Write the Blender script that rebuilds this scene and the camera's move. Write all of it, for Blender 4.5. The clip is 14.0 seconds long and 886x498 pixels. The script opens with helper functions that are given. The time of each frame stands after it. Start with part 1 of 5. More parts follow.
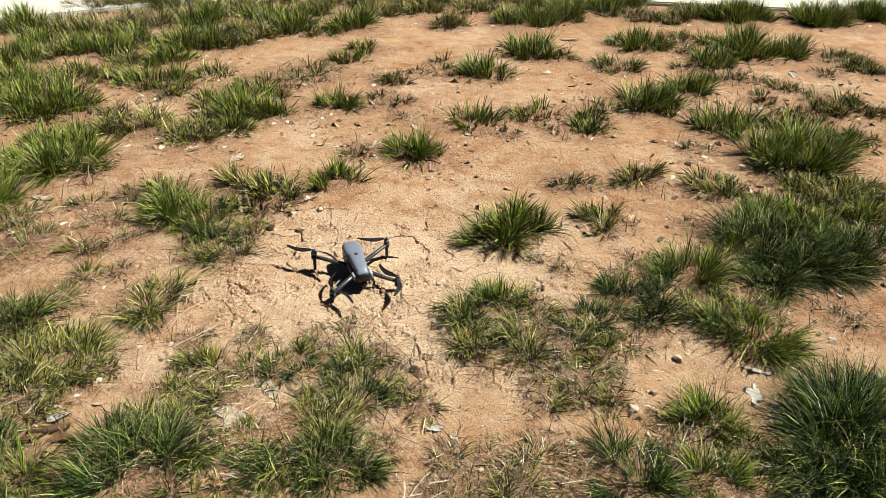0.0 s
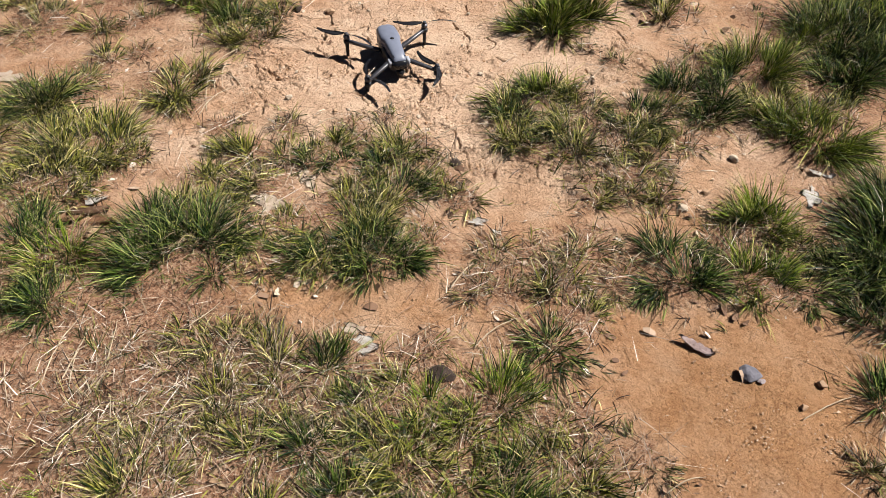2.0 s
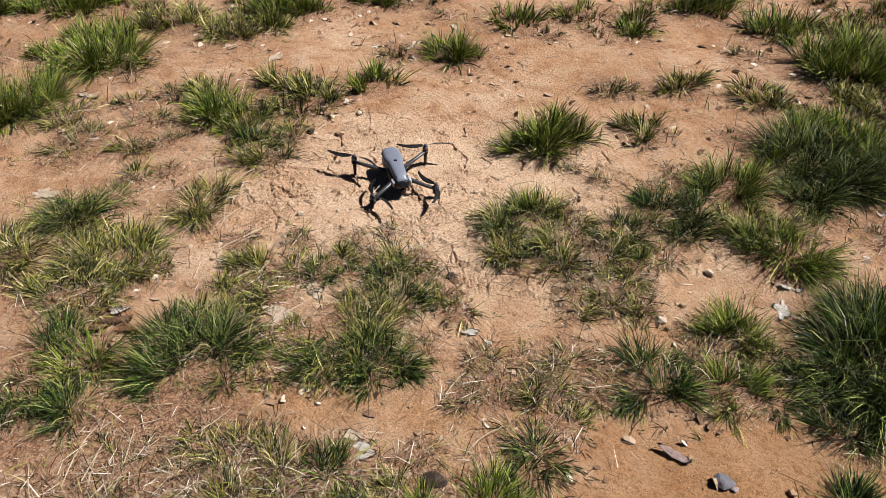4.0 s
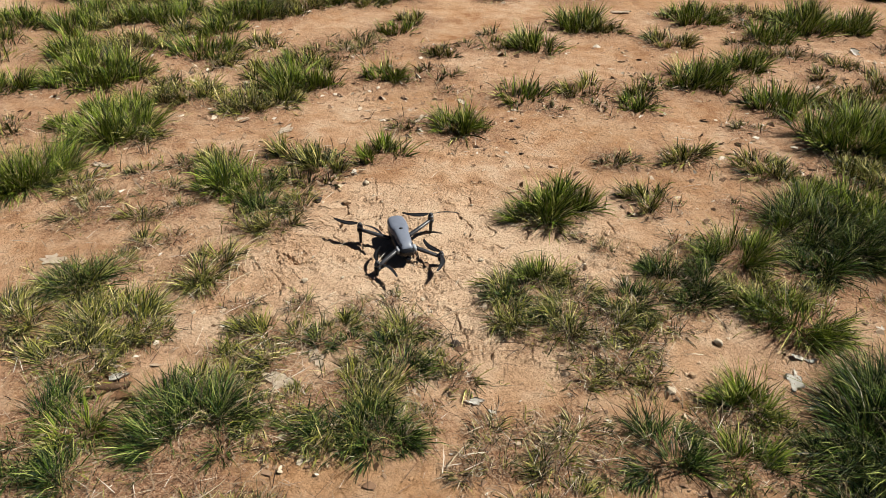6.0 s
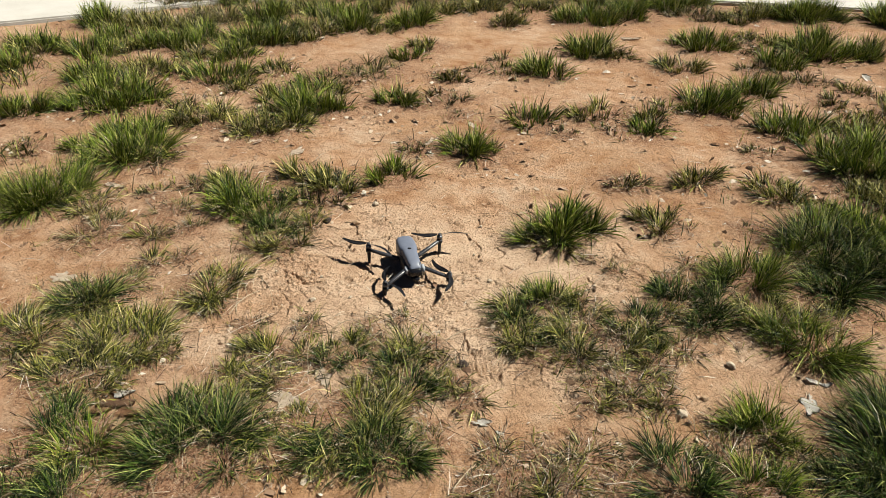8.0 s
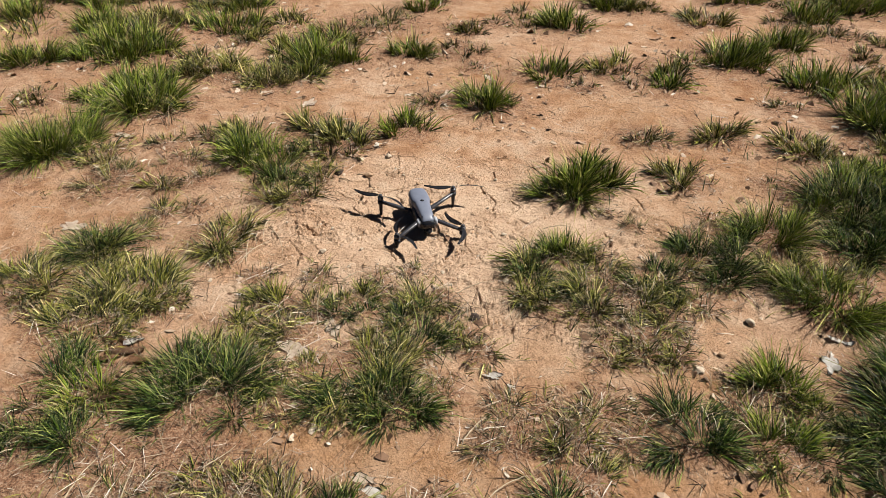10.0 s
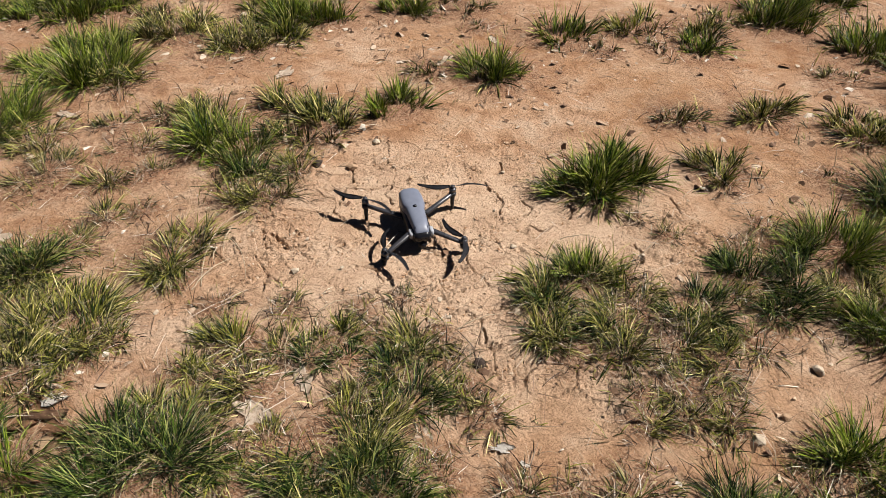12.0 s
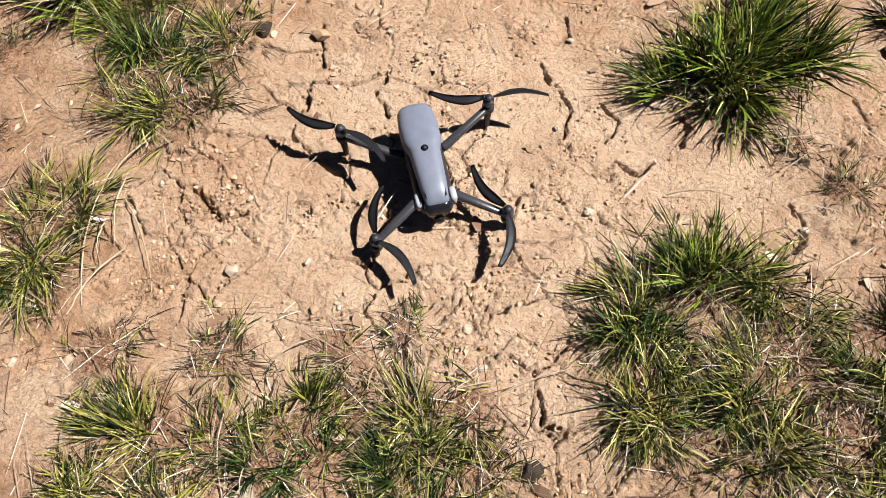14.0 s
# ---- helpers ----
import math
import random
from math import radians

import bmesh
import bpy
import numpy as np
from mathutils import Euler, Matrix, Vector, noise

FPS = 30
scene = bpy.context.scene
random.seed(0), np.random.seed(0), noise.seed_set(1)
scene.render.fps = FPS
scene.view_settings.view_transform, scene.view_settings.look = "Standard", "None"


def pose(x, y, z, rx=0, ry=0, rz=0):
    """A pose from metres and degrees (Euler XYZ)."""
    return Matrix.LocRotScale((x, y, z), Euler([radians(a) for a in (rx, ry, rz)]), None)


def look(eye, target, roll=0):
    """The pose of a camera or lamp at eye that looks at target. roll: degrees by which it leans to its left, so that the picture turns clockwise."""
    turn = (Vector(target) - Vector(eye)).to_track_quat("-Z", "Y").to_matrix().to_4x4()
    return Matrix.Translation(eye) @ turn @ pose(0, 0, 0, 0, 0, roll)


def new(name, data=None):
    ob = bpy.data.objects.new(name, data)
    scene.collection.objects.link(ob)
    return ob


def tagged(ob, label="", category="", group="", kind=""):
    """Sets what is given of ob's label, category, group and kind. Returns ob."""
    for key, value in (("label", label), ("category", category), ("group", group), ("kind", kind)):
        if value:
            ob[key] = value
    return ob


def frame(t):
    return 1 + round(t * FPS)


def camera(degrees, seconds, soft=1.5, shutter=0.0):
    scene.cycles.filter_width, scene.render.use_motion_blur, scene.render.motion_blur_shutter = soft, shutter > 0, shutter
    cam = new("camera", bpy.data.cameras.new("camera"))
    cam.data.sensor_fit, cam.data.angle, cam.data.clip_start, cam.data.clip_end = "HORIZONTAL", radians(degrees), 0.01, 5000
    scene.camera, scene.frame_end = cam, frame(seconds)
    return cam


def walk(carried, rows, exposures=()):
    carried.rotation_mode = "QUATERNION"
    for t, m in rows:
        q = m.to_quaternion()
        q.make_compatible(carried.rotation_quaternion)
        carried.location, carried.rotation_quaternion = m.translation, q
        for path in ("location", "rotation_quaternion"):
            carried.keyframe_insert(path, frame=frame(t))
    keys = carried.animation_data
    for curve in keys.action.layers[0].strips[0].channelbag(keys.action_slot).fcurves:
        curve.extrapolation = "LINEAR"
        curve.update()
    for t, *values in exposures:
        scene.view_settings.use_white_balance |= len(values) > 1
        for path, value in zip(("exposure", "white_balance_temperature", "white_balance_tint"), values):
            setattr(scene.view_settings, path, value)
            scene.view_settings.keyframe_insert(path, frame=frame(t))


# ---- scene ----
cam = camera(66.3, 14.0, soft=0.5)
PATH = [
    (0, (0.099, 0.174, 1.299), (0.032, 1.879, 0.255), 1.5),
    (0.5, (0.1, 0.17, 1.305), (0.042, 1.866, 0.247), 1.5),
    (1, (0.079, 0.157, 1.353), (0.019, 1.855, 0.298), 1.5),
    (1.5, (0.053, 0.199, 1.23), (-0.035, 1.749, -0.031), 1.5),
    (2, (0.045, 0.217, 1.209), (-0.052, 1.559, -0.271), 1.7),
    (2.5, (0.051, 0.229, 1.215), (-0.05, 1.476, -0.346), 1.8),
    (3, (0.067, 0.227, 1.245), (-0.035, 1.453, -0.332), 1.8),
    (3.5, (0.079, 0.19, 1.312), (-0.027, 1.446, -0.241), 1.8),
    (4, (0.077, 0.156, 1.354), (-0.061, 1.678, 0.063), 1.3),
    (4.2, (0.076, 0.176, 1.372), (-0.068, 1.71, 0.098), 1.5),
    (6.5, (0.096, 0.147, 1.326), (-0.097, 1.821, 0.249), 0.8),
    (7, (0.099, 0.144, 1.331), (-0.105, 1.827, 0.271), 0.8),
    (7.5, (0.098, 0.145, 1.323), (-0.111, 1.834, 0.272), 0.8),
    (9.8, (0.114, 0.174, 1.257), (-0.152, 1.811, 0.139), 0.2),
    (10, (0.106, 0.174, 1.255), (-0.149, 1.794, 0.111), 0.5),
    (10.5, (0.12, 0.195, 1.26), (-0.129, 1.79, 0.081), 0.4),
    (11, (0.16, 0.243, 1.249), (-0.085, 1.825, 0.049), 0.4),
    (11.5, (0.133, 0.373, 1.217), (-0.109, 1.931, -0.014), 0.5),
    (12, (0.043, 0.599, 1.197), (-0.193, 2.12, -0.079), 0.5),
    (12.5, (-0.008, 0.793, 1.156), (-0.229, 2.229, -0.219), 0.5),
    (13, (-0.014, 1.051, 1.102), (-0.22, 2.334, -0.418), 0.1),
    (13.5, (-0.058, 1.259, 1.05), (-0.242, 2.319, -0.636), -0.7),
    (14, (-0.109, 1.476, 1.004), (-0.301, 2.337, -0.791), -2.9),
]
EXPOSURES = [(0.0, 1.44, 6400, 0), (1.0, 1.20, 6600, 1), (2.0, 1.36, 6250, 12), (3.0, 1.31, 6150, 14), (4.2, 1.21, 6250, 10),
             (7.5, 1.17, 6450, 3), (11.0, 1.21, 6350, 11), (12.5, 1.13, 6350, 11), (13.2, 1.38, 6300, 10), (14.0, 1.49, 6200, 10)]
walk(cam, [(t, look(eye, target, roll)) for t, eye, target, roll in PATH], EXPOSURES)

# ---- light ----
SUN_AZIMUTH, SUN_ELEVATION = 15.0, 53.0
world = bpy.data.worlds.new("sky")
scene.world = world
world.use_nodes = True
sky = world.node_tree.nodes.new("ShaderNodeTexSky")
sky.sky_type = "NISHITA"
sky.sun_disc = False
sky.sun_elevation = radians(SUN_ELEVATION)
sky.altitude, sky.air_density, sky.dust_density = 2500.0, 0.15, 0.0
sky.sun_rotation = radians(90 - SUN_AZIMUTH)
world.node_tree.links.new(sky.outputs["Color"], world.node_tree.nodes["Background"].inputs["Color"])
world.node_tree.nodes["Background"].inputs["Strength"].default_value = 0.05
sun_data = bpy.data.lights.new("sun", "SUN")
sun_data.energy = 5.0
sun_data.angle = radians(0.53)
sun_data.color = (1.0, 0.95, 0.87)
sun = new("sun", sun_data)
sun_way = Vector((math.cos(radians(SUN_AZIMUTH)) * math.cos(radians(SUN_ELEVATION)),
                  math.sin(radians(SUN_AZIMUTH)) * math.cos(radians(SUN_ELEVATION)),
                  math.sin(radians(SUN_ELEVATION))))
sun.matrix_world = look(sun_way * 30, (0, 0, 0))


# ---- materials ----
def blank(name, rough=0.8, spec=0.3, metal=0.0):
    m = bpy.data.materials.new(name)
    m.use_nodes = True
    n, l = m.node_tree.nodes, m.node_tree.links
    b = n["Principled BSDF"]
    b.inputs["Roughness"].default_value = rough
    b.inputs["Specular IOR Level"].default_value = spec * 0.65
    b.inputs["Metallic"].default_value = metal
    return m, n, l, b


def noise_node(n, l, scale, detail=4.0, rough=0.55, coord=None, distort=0.0):
    t = n.new("ShaderNodeTexNoise")
    t.inputs["Scale"].default_value = scale
    t.inputs["Detail"].default_value = detail
    t.inputs["Roughness"].default_value = rough
    t.inputs["Distortion"].default_value = distort
    if coord is not None:
        l.new(coord, t.inputs["Vector"])
    return t.outputs["Fac"]


def ramp(n, l, fac, stops):
    r = n.new("ShaderNodeValToRGB")
    while len(r.color_ramp.elements) < len(stops):
        r.color_ramp.elements.new(0.5)
    for e, (p, c) in zip(r.color_ramp.elements, stops):
        e.position, e.color = p, (*c, 1.0)
    l.new(fac, r.inputs["Fac"])
    return r.outputs["Color"]


def mix(n, l, fac, a, b, how="MIX"):
    x = n.new("ShaderNodeMix")
    x.data_type, x.blend_type = "RGBA", how
    for key, v in (("Factor", fac), ("A", a), ("B", b)):
        s = [i for i in x.inputs if i.name == key and i.enabled][0]
        if isinstance(v, (int, float)):
            s.default_value = v
        elif isinstance(v, tuple):
            s.default_value = (*v, 1.0)
        else:
            l.new(v, s)
    return [o for o in x.outputs if o.enabled][0]


def maths(n, l, how, a, b=0.0, clamp=False):
    x = n.new("ShaderNodeMath")
    x.operation, x.use_clamp = how, clamp
    for i, v in enumerate((a, b)):
        if isinstance(v, (int, float)):
            x.inputs[i].default_value = v
        else:
            l.new(v, x.inputs[i])
    return x.outputs[0]


def bump(n, l, b, height, strength, distance, under=None):
    x = n.new("ShaderNodeBump")
    x.inputs["Strength"].default_value = strength
    x.inputs["Distance"].default_value = distance
    l.new(height, x.inputs["Height"])
    if under is not None:
        l.new(under, x.inputs["Normal"])
    l.new(x.outputs["Normal"], b.inputs["Normal"])
    return x.outputs["Normal"]


def coords(n, which="Object"):
    return n.new("ShaderNodeTexCoord").outputs[which]


def attribute(n, name):
    a = n.new("ShaderNodeAttribute")
    a.attribute_name = name
    return a.outputs["Fac"]


def soil_material():
    m, n, l, b = blank("dry_clay_soil", 0.95, 0.12)
    c = coords(n)
    broad = noise_node(n, l, 1.7, 3, 0.5, c, 0.4)
    mid = noise_node(n, l, 9.0, 5, 0.6, c, 0.3)
    fine = noise_node(n, l, 85.0, 5, 0.7, c)
    base = ramp(n, l, broad, [(0.34, (0.250, 0.126, 0.060)), (0.5, (0.345, 0.210, 0.126)), (0.64, (0.410, 0.290, 0.202))])
    patch = ramp(n, l, mid, [(0.36, (0.185, 0.086, 0.040)), (0.47, (0.340, 0.200, 0.117)), (0.62, (0.420, 0.300, 0.208))])
    col = mix(n, l, 0.55, base, patch)
    ochre = attribute(n, "ochre")
    col = mix(n, l, maths(n, l, "MULTIPLY", ochre, 0.75), col, (0.345, 0.184, 0.086))
    # scuffed, turned-over clay in the ochre patches
    scuff = noise_node(n, l, 21.0, 6, 0.75, c, 1.6)
    turned = maths(n, l, "MULTIPLY", ochre, ramp(n, l, scuff, [(0.53, (0, 0, 0)), (0.62, (0.8, 0.8, 0.8))]))
    col = mix(n, l, turned, col, (0.195, 0.098, 0.043))
    bleached = maths(n, l, "MULTIPLY", attribute(n, "bleached"), maths(n, l, "ADD", mid, 0.25), True)
    col = mix(n, l, bleached, col, (0.475, 0.342, 0.238))
    litter = attribute(n, "litter")
    torn = noise_node(n, l, 22.0, 5, 0.7, c, 1.2)
    cover = maths(n, l, "SUBTRACT", maths(n, l, "ADD", maths(n, l, "MULTIPLY", litter, 0.54), torn), 0.66)
    cover = maths(n, l, "MULTIPLY", cover, 3.2, True)
    thatch = ramp(n, l, noise_node(n, l, 75.0, 5, 0.75, c, 2.0), [(0.36, (0.056, 0.029, 0.018)), (0.5, (0.240, 0.126, 0.072)), (0.64, (0.38, 0.265, 0.180))])
    col = mix(n, l, cover, col, thatch)
    col = mix(n, l, 0.38, col, ramp(n, l, fine, [(0.30, (0.35, 0.28, 0.25)), (0.5, (1, 1, 1))]), "MULTIPLY")
    grain = noise_node(n, l, 420.0, 3, 0.7, c)
    col = mix(n, l, 0.25, col, ramp(n, l, grain, [(0.35, (0.45, 0.42, 0.4)), (0.6, (1, 1, 1))]), "MULTIPLY")
    l.new(col, b.inputs["Base Color"])
    lumps = noise_node(n, l, 120.0, 6, 0.72, c, 0.5)
    clods = noise_node(n, l, 38.0, 4, 0.65, c, 0.8)
    zero = bump(n, l, b, clods, 0.75, 0.018)
    zero = bump(n, l, b, maths(n, l, "MULTIPLY", ochre, scuff), 0.85, 0.022, zero)
    shaken = n.new("ShaderNodeVectorMath")
    shaken.operation = "MULTIPLY_ADD"
    shift = n.new("ShaderNodeTexNoise")
    shift.inputs["Scale"].default_value, shift.inputs["Detail"].default_value = 26.0, 3.0
    l.new(c, shift.inputs["Vector"])
    l.new(shift.outputs["Color"], shaken.inputs[0])
    shaken.inputs[1].default_value = (0.05, 0.05, 0.0)
    l.new(c, shaken.inputs[2])
    plates = n.new("ShaderNodeTexVoronoi")
    plates.feature = "DISTANCE_TO_EDGE"
    plates.voronoi_dimensions = "2D"
    plates.inputs["Scale"].default_value = 9.0
    l.new(shaken.outputs[0], plates.inputs["Vector"])
    gap = maths(n, l, "MULTIPLY", plates.outputs["Distance"], 16.0, True)
    gap = maths(n, l, "MULTIPLY", gap, maths(n, l, "MULTIPLY", attribute(n, "coarse"), maths(n, l, "MULTIPLY", maths(n, l, "SUBTRACT", mid, 0.50, True), 6.0, True)))
    zero = bump(n, l, b, gap, 0.45, 0.008, zero)
    first = bump(n, l, b, lumps, 0.95, 0.010, zero)
    bump(n, l, b, grain, 0.35, 0.002, first)
    return m


def blade_material(name, low, high, tip, base, through_light, shade_share=0.40):
    """Grass: colour runs from a root darkened as shade to the blade and a drier tip, and differs from blade to blade.
    """
    m, n, l, b = blank(name, 0.46, 0.16)
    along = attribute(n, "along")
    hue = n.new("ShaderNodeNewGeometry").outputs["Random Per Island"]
    # this share of blades is near black: shade inside the tuft put into colour
    body = ramp(n, l, hue, [(shade_share, low), (shade_share + 0.20, high), (0.88, high), (0.97, tip)])
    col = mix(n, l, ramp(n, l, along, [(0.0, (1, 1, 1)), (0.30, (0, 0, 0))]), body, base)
    col = mix(n, l, ramp(n, l, along, [(0.80, (0, 0, 0)), (1.0, (0.6, 0.6, 0.6))]), col, tip)
    l.new(col, b.inputs["Base Color"])
    t = n.new("ShaderNodeBsdfTranslucent")
    l.new(col, t.inputs["Color"])
    s = n.new("ShaderNodeMixShader")
    s.inputs[0].default_value = through_light
    l.new(b.outputs[0], s.inputs[1])
    l.new(t.outputs[0], s.inputs[2])
    l.new(s.outputs[0], n["Material Output"].inputs["Surface"])
    return m


def leaf_material(name, a, c2, vein):
    m, n, l, b = blank(name, 0.7, 0.25)
    c = coords(n)
    col = ramp(n, l, noise_node(n, l, 45.0, 5, 0.65, c, 0.8), [(0.3, c2), (0.6, a), (0.8, a)])
    spot = noise_node(n, l, 160.0, 3, 0.6, c)
    col = mix(n, l, ramp(n, l, spot, [(0.62, (0, 0, 0)), (0.72, (0.7, 0.7, 0.7))]), col, vein)
    l.new(col, b.inputs["Base Color"])
    bump(n, l, b, noise_node(n, l, 90.0, 4, 0.6, c), 0.4, 0.003)
    return m


def stone_material(name, a, c2):
    m, n, l, b = blank(name, 0.85, 0.25)
    c = coords(n)
    col = ramp(n, l, noise_node(n, l, 70.0, 6, 0.65, c, 0.6), [(0.3, c2), (0.65, a)])
    l.new(col, b.inputs["Base Color"])
    bump(n, l, b, noise_node(n, l, 220.0, 5, 0.7, c), 0.5, 0.003)
    return m


def crumb_material():
    m, n, l, b = blank("soil_crumbs", 0.95, 0.1)
    hue = n.new("ShaderNodeNewGeometry").outputs["Random Per Island"]
    col = ramp(n, l, hue, [(0.0, (0.230, 0.126, 0.066)), (0.45, (0.310, 0.200, 0.124)), (0.90, (0.370, 0.265, 0.182)), (1.0, (0.43, 0.345, 0.26))])
    l.new(col, b.inputs["Base Color"])
    bump(n, l, b, noise_node(n, l, 500.0, 4, 0.7, coords(n)), 0.4, 0.001)
    return m


def straw_material():
    m, n, l, b = blank("dry_straw", 0.6, 0.3)
    hue = n.new("ShaderNodeNewGeometry").outputs["Random Per Island"]
    col = ramp(n, l, hue, [(0.0, (0.055, 0.034, 0.022)), (0.3, (0.13, 0.078, 0.050)), (0.65, (0.24, 0.165, 0.110)), (0.85, (0.37, 0.30, 0.23)), (1.0, (0.56, 0.51, 0.45))])
    l.new(col, b.inputs["Base Color"])
    return m


def shell_material(name, colour, rough, spec=0.4, metal=0.0, speckle=0.06):
    m, n, l, b = blank(name, rough, spec, metal)
    c = coords(n)
    dark = tuple(v * (1 - 1.2 * speckle) for v in colour)
    light = tuple(min(1.0, v * (1 + speckle)) for v in colour)
    col = ramp(n, l, noise_node(n, l, 60.0, 5, 0.6, c), [(0.3, dark), (0.6, light)])
    dust = noise_node(n, l, 14.0, 4, 0.7, c)
    col = mix(n, l, ramp(n, l, dust, [(0.6, (0.0000, 0.0000, 0.0000)), (0.95, (0.064, 0.064, 0.064))]), col, (0.288, 0.211, 0.141))
    l.new(col, b.inputs["Base Color"])
    l.new(maths(n, l, "MULTIPLY_ADD", dust, 0.25), b.inputs["Roughness"])
    b.inputs["Roughness"].links[0].from_node.inputs[2].default_value = rough - 0.12
    bump(n, l, b, noise_node(n, l, 900.0, 2, 0.5, c), 0.08, 0.0005)
    return m


def concrete_material():
    m, n, l, b = blank("pale_concrete", 0.9, 0.2)
    c = coords(n)
    col = ramp(n, l, noise_node(n, l, 2.5, 6, 0.6, c), [(0.3, (0.333, 0.307, 0.275)), (0.7, (0.41, 0.384, 0.352))])
    col = mix(n, l, 0.3, col, ramp(n, l, noise_node(n, l, 120.0, 4, 0.7, c), [(0.3, (0.6, 0.6, 0.6)), (0.6, (1, 1, 1))]), "MULTIPLY")
    l.new(col, b.inputs["Base Color"])
    bump(n, l, b, noise_node(n, l, 150.0, 4, 0.6, c), 0.3, 0.003)
    return m


def fragment_material():
    m, n, l, b = blank("leaf_scraps", 0.75, 0.2)
    hue = n.new("ShaderNodeNewGeometry").outputs["Random Per Island"]
    col = ramp(n, l, hue, [(0.0, (0.095, 0.055, 0.035)), (0.30, (0.150, 0.088, 0.054)), (0.66, (0.215, 0.140, 0.090)), (0.86, (0.34, 0.265, 0.195)), (1.0, (0.48, 0.43, 0.37))])
    l.new(col, b.inputs["Base Color"])
    return m


SOIL = soil_material()
FRAGMENT = fragment_material()
CRUMB = crumb_material()
STRAW = straw_material()
CONCRETE = concrete_material()
GREEN = {
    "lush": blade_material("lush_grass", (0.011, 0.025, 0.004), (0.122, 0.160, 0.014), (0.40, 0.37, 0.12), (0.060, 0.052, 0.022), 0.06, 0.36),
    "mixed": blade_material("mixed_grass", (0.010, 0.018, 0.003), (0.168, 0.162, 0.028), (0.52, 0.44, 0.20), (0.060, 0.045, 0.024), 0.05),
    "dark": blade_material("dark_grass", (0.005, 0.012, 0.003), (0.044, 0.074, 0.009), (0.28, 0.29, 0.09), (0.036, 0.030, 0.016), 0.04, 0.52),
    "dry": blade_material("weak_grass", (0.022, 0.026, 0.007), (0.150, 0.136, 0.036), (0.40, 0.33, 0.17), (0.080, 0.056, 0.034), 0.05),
}
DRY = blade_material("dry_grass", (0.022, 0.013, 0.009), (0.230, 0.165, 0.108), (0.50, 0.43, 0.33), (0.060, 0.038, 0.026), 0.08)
LEAF = {
    "pale": leaf_material("pale_dead_leaf", (0.50, 0.41, 0.325), (0.40, 0.305, 0.225), (0.21, 0.135, 0.085)),
    "white": leaf_material("bleached_dead_leaf", (0.512, 0.486, 0.448), (0.435, 0.39, 0.339), (0.256, 0.198, 0.154)),
    "tan": leaf_material("tan_dead_leaf", (0.36, 0.25, 0.155), (0.24, 0.145, 0.08), (0.14, 0.08, 0.045)),
    "pink": leaf_material("pinkish_dead_leaf", (0.33, 0.25, 0.235), (0.20, 0.14, 0.13), (0.12, 0.08, 0.07)),
    "brown": leaf_material("brown_dead_leaf", (0.215, 0.115, 0.062), (0.12, 0.062, 0.034), (0.05, 0.028, 0.018)),
}
STALK = leaf_material("dry_stalk", (0.358, 0.288, 0.198), (0.256, 0.192, 0.128), (0.154, 0.102, 0.064))
STONE = {
    "cream": stone_material("cream_stone", (0.371, 0.314, 0.243), (0.282, 0.218, 0.154)),
    "tan": stone_material("tan_stone", (0.288, 0.198, 0.128), (0.218, 0.134, 0.0768)),
    "grey": stone_material("grey_stone", (0.256, 0.218, 0.211), (0.154, 0.122, 0.122)),
    "blue": stone_material("slate_stone", (0.122, 0.118, 0.134), (0.0576, 0.0544, 0.064)),
    "dark": stone_material("dark_clod_and_shade", (0.0384, 0.0256, 0.0192), (0.016, 0.0115, 0.0090)),
}
BARK = leaf_material("weathered_bark", (0.166, 0.096, 0.0576), (0.0768, 0.0416, 0.0256), (0.0448, 0.0256, 0.016))
SHELL = shell_material("blue_grey_shell", (0.104, 0.114, 0.147), 0.42, 0.45)
HULL = shell_material("charcoal_plastic", (0.0141, 0.0147, 0.0173), 0.45)
ARM = shell_material("graphite_plastic", (0.026, 0.026, 0.030), 0.28, 0.6)
GLOSS = shell_material("gloss_black_plastic", (0.0077, 0.0077, 0.0090), 0.18, 0.5, 0.0, 0.02)
METAL = shell_material("dark_motor_metal", (0.102, 0.102, 0.109), 0.35, 0.5, 0.9)
PROP = shell_material("propeller_plastic", (0.0192, 0.0192, 0.023), 0.4)
PALE = shell_material("pale_grey_plastic", (0.23, 0.237, 0.256), 0.4)


# ---- relief of the ground ----
def lattice(ix, iy, seed):
    h = (ix.astype(np.int64) * 374761393 + iy.astype(np.int64) * 668265263 + seed * 982451653) & 0x7FFFFFFF
    h = ((h ^ (h >> 13)) * 1274126177) & 0x7FFFFFFF
    return ((h ^ (h >> 16)) & 0xFFFF) / 65535.0


def ripple(x, y, size, seed):
    """Smooth value noise from -1 to 1 with bumps of about that size in metres."""
    x, y = np.asarray(x, float) / size + 500.0, np.asarray(y, float) / size + 500.0
    ix, iy = np.floor(x), np.floor(y)
    fx, fy = x - ix, y - iy
    fx, fy = fx * fx * (3 - 2 * fx), fy * fy * (3 - 2 * fy)
    a, b = lattice(ix, iy, seed), lattice(ix + 1, iy, seed)
    c, d = lattice(ix, iy + 1, seed), lattice(ix + 1, iy + 1, seed)
    return 2 * ((a * (1 - fx) + b * fx) * (1 - fy) + (c * (1 - fx) + d * fx) * fy) - 1


